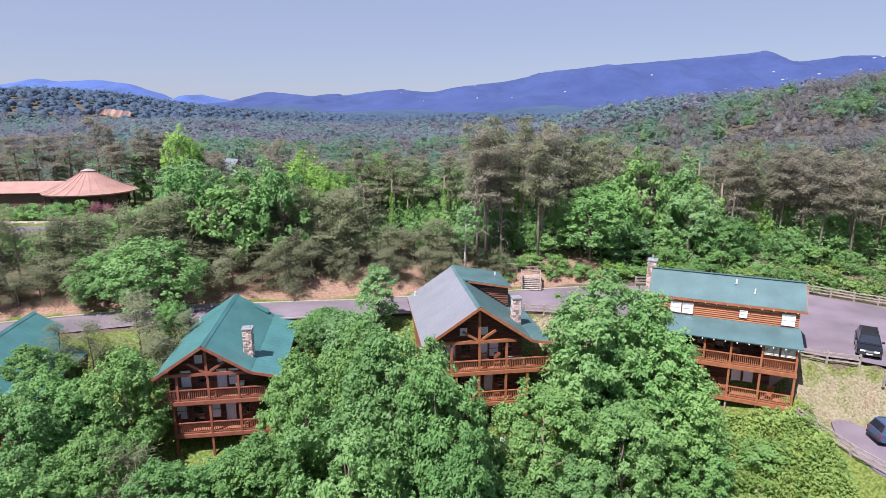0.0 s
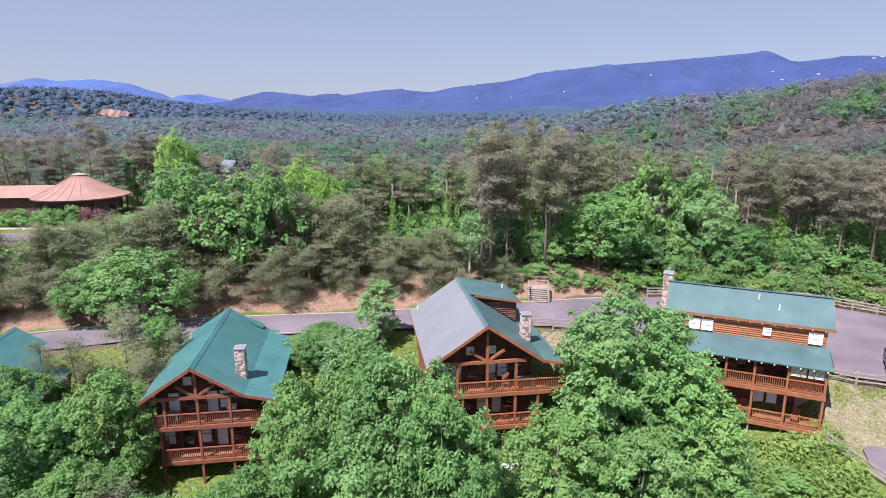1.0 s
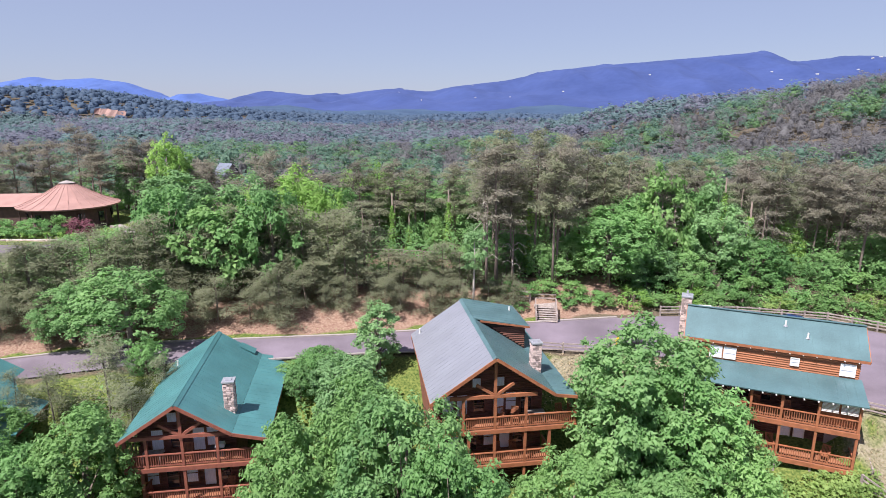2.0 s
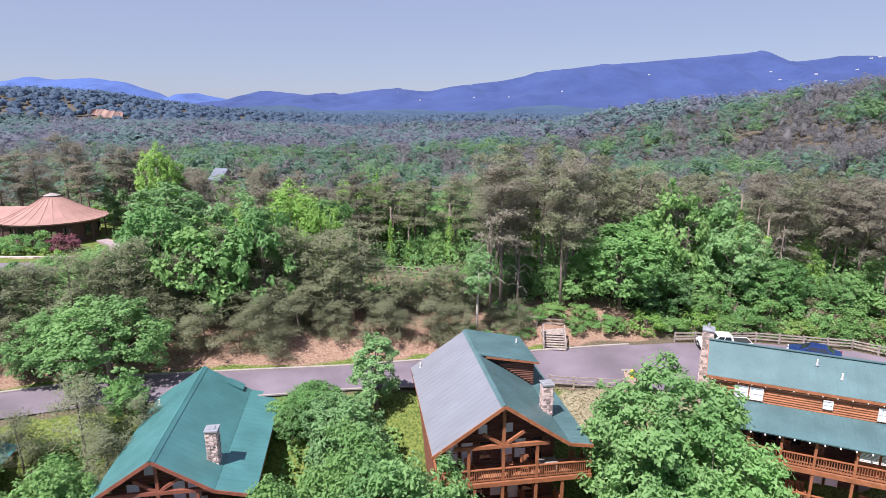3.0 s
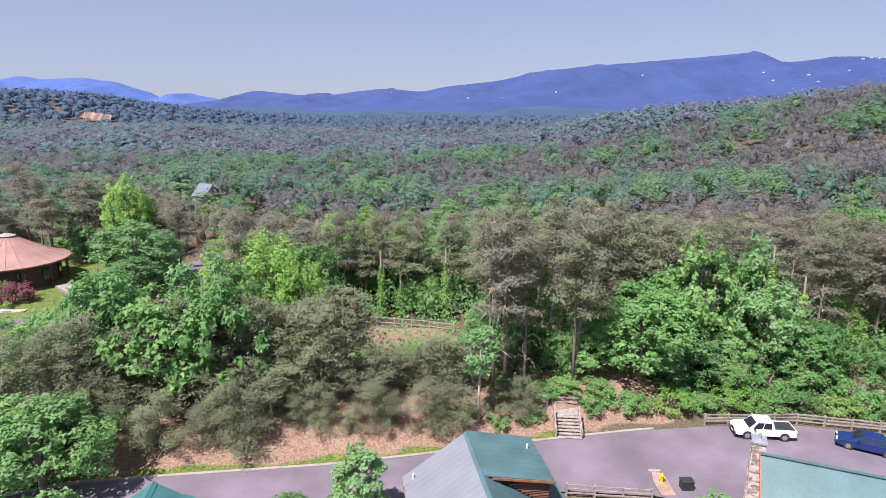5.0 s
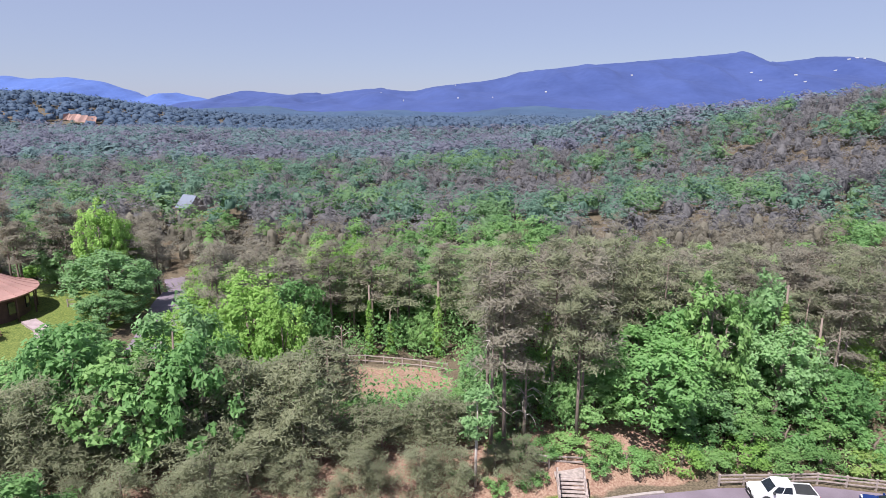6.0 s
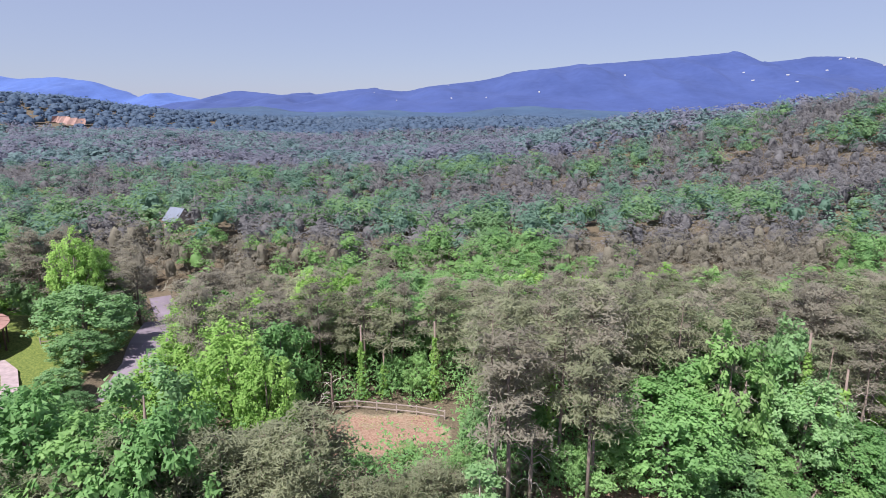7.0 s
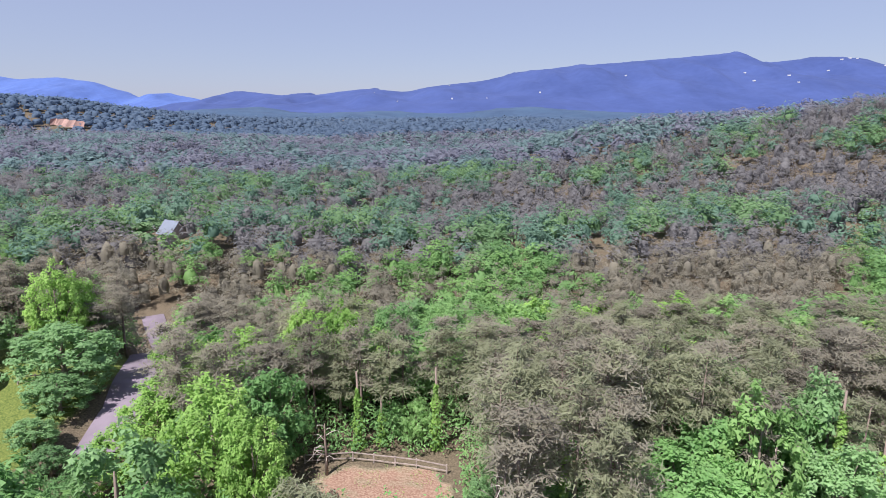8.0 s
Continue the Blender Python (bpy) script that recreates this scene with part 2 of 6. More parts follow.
NEAR_EDGE = ((-80, 38.5), (-60, 46.5), (-43, 53), (-30, 57.6), (-17.5, 59.1), (-9, 60.5), (0, 61.2), (9, 61.6), (15.5, 61), (23, 59), (30, 56.5), (31.6, 52), (34, 49.4), (36.4, 48.2), (40, 45.5), (58, 40), (80, 36))
DROP = ((0, 0), (3, -1.3), (12, -7.0), (16, -8.6), (24, -11.0), (40, -14.5), (70, -17), (200, -19), (2000, -24))
BACK = ((0, 0), (10, 1.6), (28, 1.0), (45, 1.2), (60, -1.5), (82, -12), (110, -15), (150, -11), (185, -7.5), (222, -15), (255, -12), (300, -8), (450, -4), (800, -4), (1500, 0), (3000, 0), (6000, 0))


def lerp(x, table):
    return np.interp(x, [a for a, _ in table], [b for _, b in table])


def smooth(t):
    t = np.clip(t, 0, 1)
    return t * t * (3 - 2 * t)


def height(x, y):
    """The ground's height; x and y may be arrays."""
    x, y = np.asarray(x, float), np.asarray(y, float)
    far, near = lerp(x, FAR_EDGE), lerp(x, NEAR_EDGE)
    d, e = y - far, near - y
    bank = 1.5 * smooth((d - 1.0) / 4.2) * smooth((24 - x) / 5) + .12 * smooth(d / 1.0)
    z = np.where(d > 0, np.maximum(bank, 0) * (1 - smooth((d - 9) / 14)) + lerp(np.clip(y - 66, 0, None), BACK) * smooth((d - 2) / 12), 0.0)
    z = z + 2.6 * smooth((-x - 34) / 14) * smooth((y - 80) / 12) * (1 - smooth((y - 130) / 40))
    hill = 49 * np.exp(-(((x - 325) / 150) ** 2 + ((y - 375) / 150) ** 2)) + 18 * np.exp(-(((x - 165) / 95) ** 2 + ((y - 510) / 90) ** 2))
    hill = hill + 52 * np.exp(-(((x + 690) / 250) ** 2 + ((y - 960) / 220) ** 2)) + 20 * np.exp(-(((x + 480) / 200) ** 2 + ((y - 1250) / 200) ** 2))
    hill = hill + 9 * np.exp(-(((x + 80) / 26) ** 2 + ((y - 232) / 30) ** 2)) + 12 * np.exp(-(((x - 260) / 260) ** 2 + ((y - 900) / 150) ** 2))
    hill = hill + 7 * smooth((d - 330) / 300) * np.sin(x * .011 + 1.3) * np.sin(y * .0085 + x * .002)
    z = z + np.where(d > 40, hill, 0)
    flat = smooth((24 - np.hypot((x + 66) * .8, y - 106)) / 8)
    z = z * (1 - flat) + 4.0 * flat
    east = smooth((x - 25) / 5)
    low = lerp(e, DROP) * (1 - east) + np.maximum(-(.48 + .45 * smooth((x - 31) / 2)) * e, -4.05 - .5 * np.clip(40 - 10 * smooth((x - 30.5) / 2) - y, 0, 14)) * east
    z = np.where(e > 0, low, z)
    return z


def wobble(x, y, s, seed=0.0):
    return noise.noise(Vector((x * s + seed, y * s - seed, seed * .7)))


gx = np.unique(np.concatenate([np.arange(-70, 70, 1.25), np.linspace(-70, -320, 40), np.linspace(70, 420, 50), np.linspace(-320, -4200, 30), np.linspace(420, 4200, 30)]))
gy = np.unique(np.concatenate([np.arange(10, 130, 1.25), np.linspace(-200, 10, 25), np.linspace(130, 500, 60), np.linspace(500, 4300, 60)]))
GX, GY = np.meshgrid(gx, gy)
GZ = height(GX, GY) - 0.06
d_far = GY - lerp(GX, FAR_EDGE)
rough = np.array([[wobble(x, y, .35) * .22 + wobble(x, y, 1.1, 4) * .1 for x in gx] for y in gy])
GZ = GZ + rough * np.where((d_far > .8) | (lerp(GX, NEAR_EDGE) - GY > 1.2), 1, 0)
nx, ny = len(gx), len(gy)
gv = np.stack([GX.ravel(), GY.ravel(), GZ.ravel()], 1)
ii = (np.arange(ny - 1)[:, None] * nx + np.arange(nx - 1)).ravel()
ground_me = mesh_data("ground", (gv, np.stack([ii, ii + 1, ii + 1 + nx, ii + nx], 1)), M_CONC, True)
# cover: red = bare clay, green = mown or rough grass, blue = dry grass; else leaf litter
clay = smooth((d_far - .9) / .8) * (1 - smooth((d_far - 7) / 4)) * smooth((25 - GX) / 4)
grass = smooth((d_far + .2) / .4) * (1 - smooth((d_far - 1.6) / 1.0)) * smooth((14 - GX) / 4)
lawn = smooth((-GX - 41) / 4) * smooth((GY - 88) / 5) * (1 - smooth((GY - 125) / 12)) * smooth((GX + 95) / 8)
wavy = 1.4 * np.sin(GX * .9 + GY * .5) + .9 * np.sin(GX * .4 - GY * 1.1)
clear = smooth((GX + 15 + wavy) / 3) * smooth((2.0 - GX + wavy) / 3) * smooth((GY - 83.5 + wavy) / 3) * smooth((95.6 - GY) / 1.5)
nearside = smooth((lerp(GX, NEAR_EDGE) - GY - .1) / .8)
right_slope = nearside * smooth((GX - 29.5) / 2) * smooth((GY - 39) / 2)
R_ = np.clip(clay + clear * .5 + right_slope * .15, 0, 1)
G_ = np.clip( right_slope * .9 + grass + lawn + nearside * (1 - right_slope) * .8, 0, 1)
B_ = np.clip(clear * .7 + right_slope * .5 + nearside * smooth((GX - 8) / 3) * smooth((22 - GX) / 3) * smooth((GY - 56) / 2), 0, 1)
ca = ground_me.color_attributes.new("cover", "FLOAT_COLOR", "POINT")
ca.data.foreach_set("color", np.stack([R_.ravel(), G_.ravel(), B_.ravel(), np.ones(R_.size)], 1).astype(np.float32).ravel())


def ground_material():
    m = bpy.data.materials.new("ground_cover")
    m.use_nodes = True
    n, l = m.node_tree.nodes, m.node_tree.links
    b = n["Principled BSDF"]
    b.inputs["Roughness"].default_value, b.inputs["Specular IOR Level"].default_value = .95, .15
    co, at, sep = n.new("ShaderNodeTexCoord"), n.new("ShaderNodeAttribute"), n.new("ShaderNodeSeparateColor")
    at.attribute_name = "cover"
    l.new(at.outputs["Color"], sep.inputs[0])
    coarse, fine = n.new("ShaderNodeTexNoise"), n.new("ShaderNodeTexNoise")
    coarse.inputs["Scale"].default_value, coarse.inputs["Detail"].default_value = .45, 6
    fine.inputs["Scale"].default_value, fine.inputs["Detail"].default_value = 5.0, 9
    l.new(co.outputs["Object"], coarse.inputs[0]), l.new(co.outputs["Object"], fine.inputs[0])

    def pair(a, c, src):
        x = n.new("ShaderNodeMix")
        x.data_type = "RGBA"
        x.inputs[6].default_value, x.inputs[7].default_value = (*a, 1), (*c, 1)
        r = n.new("ShaderNodeMapRange")
        r.inputs[1].default_value, r.inputs[2].default_value = .35, .65
        l.new(src.outputs[0], r.inputs[0]), l.new(r.outputs[0], x.inputs[0])
        return x.outputs[2]

    col = pair((.075, .060, .042), (.155, .122, .085), fine)
    for out, (a, c), src in ((1, ((.055, .088, .02), (.175, .20, .055)), fine), (2, ((.16, .145, .085), (.28, .24, .175)), fine), (0, ((.19, .105, .08), (.31, .215, .16)), fine)):
        x, w, k = n.new("ShaderNodeMix"), n.new("ShaderNodeMath"), n.new("ShaderNodeMapRange")
        x.data_type = "RGBA"
        w.operation = "ADD"
        l.new(sep.outputs[out], w.inputs[0]), l.new(coarse.outputs[0], w.inputs[1])
        k.inputs[1].default_value, k.inputs[2].default_value = .75, 1.0
        l.new(w.outputs[0], k.inputs[0]), l.new(k.outputs[0], x.inputs[0])
        l.new(col, x.inputs[6]), l.new(pair(a, c, src), x.inputs[7])
        col = x.outputs[2]
    l.new(col, b.inputs["Base Color"])
    bp = n.new("ShaderNodeBump")
    bp.inputs["Strength"].default_value, bp.inputs["Distance"].default_value = .6, .12
    l.new(fine.outputs[0], bp.inputs["Height"]), l.new(bp.outputs[0], b.inputs["Normal"])
    return m


ground_me.materials[0] = ground_material()
tagged(new("ground", ground_me), "rolling wooded ground with red clay bank and grass", "ground", kind="structure")

# road and parking lot: one sheet between the two edges
rx = np.arange(-78, 78.1, .5)
rows_ = 14
rv = []
for k in range(rows_ + 1):
    a = k / rows_
    yy = lerp(rx, NEAR_EDGE) * (1 - a) + lerp(rx, FAR_EDGE) * a
    rv.append(np.stack([rx, yy, 0.02 + .02 * np.sin(rx * .3 + a * 5) * (a * (1 - a))], 1))
rv = np.concatenate(rv)
n_ = len(rx)
ii = (np.arange(rows_)[:, None] * n_ + np.arange(n_ - 1)).ravel()
tagged(part("road", (rv, np.stack([ii, ii + 1, ii + 1 + n_, ii + n_], 1)), M_ASPH), "worn lavender-grey asphalt road widening into parking lot", "road", kind="structure")
kerb = Mesh()
xs = np.arange(-62, 20.5, 1.5)
for a, b in zip(xs[:-1], xs[1:]):
    kerb.beam((a, lerp(a, FAR_EDGE) + .1, .07), (b - .01, lerp(b, FAR_EDGE) + .1, .07), .3, .16)
tagged(part("kerb", kerb, M_CONC), "pale concrete kerb along the road", "kerb", kind="structure")
nk = Mesh()
xs = np.arange(-24, 8.5, 1.5)
for a, b in zip(xs[:-1], xs[1:]):
    nk.beam((a, lerp(a, NEAR_EDGE) - .08, .05), (b - .01, lerp(b, NEAR_EDGE) - .08, .05), .22, .12)
tagged(part("kerb", nk, M_CONC), "pale concrete kerb along the road", "kerb", kind="structure")

# lower road on the slope
lr = Mesh()
lr.slab([(31.2, 38.0, -3.98), (33.5, 32, -3.98), (60, 32, -3.98), (60, 45.0, -3.98), (38, 45.4, -3.98), (33.6, 45.6, -3.98), (32.4, 44.9, -3.98), (31.4, 42.6, -3.98)], .3)
tagged(part("lower_road", lr, M_ASPH), "worn asphalt drive below the parking lot", "road", kind="structure")

# side road through the trees, path and island
def ribbon(name, pts, width, material, label, cat, lift=.08):
    m = Mesh()
    pts = [Vector((x, y, 0)) for x, y in pts]
    fine = [pts[i].lerp(pts[i + 1], k / 6) for i in range(len(pts) - 1) for k in range(6)] + [pts[-1]]
    L, R = [], []
    for i, p in enumerate(fine):
        d = (fine[min(i + 1, len(fine) - 1)] - fine[max(i - 1, 0)]).normalized()
        s = Vector((-d.y, d.x, 0)) * width / 2
        z = float(max(height(p.x, p.y), height(p.x + s.x, p.y + s.y), height(p.x - s.x, p.y - s.y))) + lift
        L.append((p.x + s.x, p.y + s.y, z)), R.append((p.x - s.x, p.y - s.y, z))
    n = len(L)
    low = [(x, y, z - 2.6) for x, y, z in L + R]      # verges run down into the slope
    m.add(L + R + low, [f for i in range(n - 1) for f in ((i, i + n, i + 1 + n, i + 1), (i, i + 1, i + 1 + 2 * n, i + 2 * n), (i + n, i + 3 * n, i + 1 + 3 * n, i + 1 + n))])
    return tagged(part(name, m, material), label, cat, kind="structure")


SIDE_ROAD = ((-36.8, 97), (-37.8, 106), (-41, 117), (-46, 132), (-51, 148), (-56, 160), (-70, 185))
ribbon("side_road", SIDE_ROAD, 5.2, M_ASPH, "shaded asphalt lane winding between trees", "road", .22)
ribbon("footpath", ((-55, 104), (-51.5, 101), (-48.5, 96.5), (-46.5, 92)), 1.7, M_PATH, "pale pinkish footpath across the lawn", "path", .3)
ribbon("pavilion_drive", ((-50, 88), (-60, 87), (-78, 86)), 5.0, M_ASPH, "lavender-grey drive below the stone wall", "road", .2)


# ---- distance: mountain ranges ----
def mountains(name, crest_y, prof, material, label, depth, seed, rugged):
    """A ridge whose crest heights follow prof (x, z), with spurs and gullies."""
    xs = np.linspace(prof[0][0], prof[-1][0], 220)
    ss = np.linspace(-1, .6, 36)
    crest = lerp(xs, prof) - 8
    crest = np.convolve(np.pad(crest, 2, "edge"), [.08, .2, .44, .2, .08], "valid")
    v = []
    for s in ss:
        for x, c in zip(xs, crest):
            sh = 1 - abs(s) ** 1.15 if s < 0 else 1 - (s / .6) ** 2 * .5
            k = noise.fractal(Vector((x * .0042 + seed, s * 2.2, seed)), 1, 2, 5) * rugged * min(1, abs(s) * 3.5)
            v.append((x, crest_y + s * depth, max(-10, (c + 10) * sh + k * sh - 10 + (noise.noise(Vector((x * .03, s * 9, seed))) * 2.5))))
    n = len(xs)
    ii = (np.arange(len(ss) - 1)[:, None] * n + np.arange(n - 1)).ravel()
    return tagged(part(name, (np.array(v), np.stack([ii, ii + 1, ii + 1 + n, ii + n], 1)), material, smooth=True), label, "mountain", kind="structure")


# haze comes from the ridge colours: the farthest range is painted palest
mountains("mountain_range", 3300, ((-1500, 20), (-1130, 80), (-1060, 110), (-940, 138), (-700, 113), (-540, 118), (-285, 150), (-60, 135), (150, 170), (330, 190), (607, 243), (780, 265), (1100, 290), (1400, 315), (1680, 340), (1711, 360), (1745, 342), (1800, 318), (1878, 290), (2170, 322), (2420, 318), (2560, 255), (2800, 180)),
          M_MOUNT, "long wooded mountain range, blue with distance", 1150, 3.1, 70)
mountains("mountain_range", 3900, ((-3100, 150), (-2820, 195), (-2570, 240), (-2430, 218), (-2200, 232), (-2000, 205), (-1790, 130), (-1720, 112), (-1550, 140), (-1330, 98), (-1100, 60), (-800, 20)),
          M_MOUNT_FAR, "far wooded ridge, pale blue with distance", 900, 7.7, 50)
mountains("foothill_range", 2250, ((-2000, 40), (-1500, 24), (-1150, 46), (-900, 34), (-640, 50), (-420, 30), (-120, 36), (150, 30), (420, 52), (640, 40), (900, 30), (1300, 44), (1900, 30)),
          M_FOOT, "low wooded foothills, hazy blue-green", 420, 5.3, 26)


# ---- log cabins ----
def logs(spec, x0, x1, y, z0, z1, step=.2, axis="x", bulge=.07, face=-1):
    """Lists the horizontal half-round logs of a wall facing -y (axis x) or +-x (axis y)."""
    n = max(1, round((z1 - z0) / step))
    h = (z1 - z0) / n
    for i in range(n):
        spec.append((x0, x1, y, z0 + i * h, h, axis, bulge + random.uniform(-.015, .015), face))
    return spec


def log_wall(spec, material, parent, label=""):
    """The wall's sill log with every other log as its child."""
    prof = [(0, 0), (.55, .12), (1, .5), (.55, .88), (0, 1)]
    wall = None
    for x0, x1, y, z, h, axis, bulge, face in spec:
        ring = [(face * b * bulge, z + c * h) for b, c in prof]
        if axis == "x":
            v = [(x0, y + o, q) for o, q in ring] + [(x1, y + o, q) for o, q in ring]
        else:
            v = [(y + o, x0, q) for o, q in ring] + [(y + o, x1, q) for o, q in ring]
        f = [(k, k + 1, k + 6, k + 5) for k in range(4)] + [(0, 1, 2, 3, 4), (9, 8, 7, 6, 5)]
        ob = part("log_wall" if wall is None else "log", Mesh().add(v, f), material, parent if wall is None else wall, label if wall is None else "")
        wall = wall or ob
    return wall


def roof_plane(parent, name, material, label, a, b, c, d, t=.1, ribs=.6):
    """A roof slope a-b (eave end to end) up to d-c, with standing seams every ribs metres."""
    m = Mesh()
    a, b, c, d = map(Vector, (a, b, c, d))
    nrm = (b - a).cross(d - a).normalized()
    if nrm.z < 0:
        nrm = -nrm
    q = [a, b, c, d]
    m.add(q + [p - nrm * t for p in q], [(0, 1, 2, 3), (7, 6, 5, 4), (0, 4, 5, 1), (1, 5, 6, 2), (2, 6, 7, 3), (3, 7, 4, 0)])
    roof = part(name, m, material, parent, label)
    n = int((b - a).length / ribs)
    seam = mesh_data("seam", Mesh().beam(a + nrm * .004, d + nrm * .004, .025, .012, nrm), material)
    for i in range(1, n):
        part("seam", seam, material, roof).location = (b - a) * i / n
    return roof


def window(parent, x0, x1, y, z0, z1, facing="y", mullion=True, frame_mat=None, pane_mat=None):
    """A framed pane, facing -y, or +x / -x at that side."""
    fm, pm = frame_mat or M_TRIM, pane_mat or M_GLASS
    def bx(m, a, b, d0, d1, c, d):
        if facing == "y":
            m.box(a, b, y - d1, y - d0, c, d)
        else:
            m.box(y + d0, y + d1, a, b, c, d)
        return m
    w = .07
    f = Mesh()
    bx(f, x0, x1, 0, .1, z1 - w, z1), bx(f, x0, x1, 0, .1, z0, z0 + w), bx(f, x0, x0 + w, 0, .1, z0 + w, z1 - w), bx(f, x1 - w, x1, 0, .1, z0 + w, z1 - w)
    win = part("window", f, fm, parent)
    part("pane", bx(Mesh(), x0 + w, x1 - w, .01, .05, z0 + w, z1 - w), pm, win)
    if mullion:
        part("mullion", bx(Mesh(), x0 + w, x1 - w, .055, .085, (z0 + z1) / 2 - .025, (z0 + z1) / 2 + .025), fm, win)
    return win


BALUSTER = {}


def railing(parent, a, b, z, material, h=1.0):
    """Top and bottom rail with balusters from a to b at floor height z."""
    a, b = Vector((*a, z)), Vector((*b, z))
    L = (b - a).length
    r = part("railing", Mesh().beam(a + Vector((0, 0, h)), b + Vector((0, 0, h)), .14, .07), material, parent)
    part("bottom_rail", Mesh().beam(a + Vector((0, 0, .14)), b + Vector((0, 0, .14)), .06, .08), material, r)
    n = max(2, int(L / .155))
    key = (material.name, round(h, 2))
    if key not in BALUSTER:
        BALUSTER[key] = mesh_data("baluster", Mesh().box(-.025, .025, -.025, .025, .14, h - .03), material)
    for i in range(1, n):
        part("baluster", BALUSTER[key], material, r).location = a.lerp(b, i / n)


def chimney(parent, x, y, z0, z1, w=.95, d=.95, seed=1):
    """Stone-faced stack with a metal cap."""
    rnd = random.Random(seed)
    st = part("chimney", Mesh().box(x - w / 2, x + w / 2, y - d / 2, y + d / 2, z0, z1), M_MORTAR, parent, "stack of mixed pink and grey fieldstone")
    part("chimney_cap", Mesh().box(x - w / 2 - .09, x + w / 2 + .09, y - d / 2 - .09, y + d / 2 + .09, z1, z1 + .1).box(x - w * .3, x + w * .3, y - d * .3, y + d * .3, z1 + .1, z1 + .16), M_CAP, st, "flat grey metal cap")
    z = z0 + .01
    while z < z1 - .1:
        h = rnd.uniform(.12, .22)
        h = min(h, z1 - z - .01)
        for side in range(4):
            t = 0.0
            span = w if side % 2 == 0 else d
            while t < span - .06:
                l_ = min(rnd.uniform(.16, .36), span - t)
                if span - t - l_ < .1:
                    l_ = span - t
                o = rnd.uniform(.02, .06)
                a, b = t + .012, t + l_ - .012
                q0, q1 = z + .012, z + h - .012
                m = Mesh()
                if side == 0:
                    m.box(x - w / 2 + a, x - w / 2 + b, y - d / 2 - o, y - d / 2 + .02, q0, q1)
                elif side == 2:
                    m.box(x - w / 2 + a, x - w / 2 + b, y + d / 2 - .02, y + d / 2 + o, q0, q1)
                elif side == 1:
                    m.box(x + w / 2 - .02, x + w / 2 + o, y - d / 2 + a, y - d / 2 + b, q0, q1)
                else:
                    m.box(x - w / 2 - o, x - w / 2 + .02, y - d / 2 + a, y - d / 2 + b, q0, q1)
                part("stone", m, M_STONE, st)
                t += l_
        z += h
    return st


def vent(parent, x, y, z):
    v = part("vent_pipe", Mesh().tube([(x, y, z - .1), (x, y, z + .42)], [.07, .07], 8), M_TRIM, parent, "white plumbing vent")
    part("vent_flashing", Mesh().tube([(x, y, z - .06), (x, y, z + .05)], [.17, .1], 8), M_CAP, v)


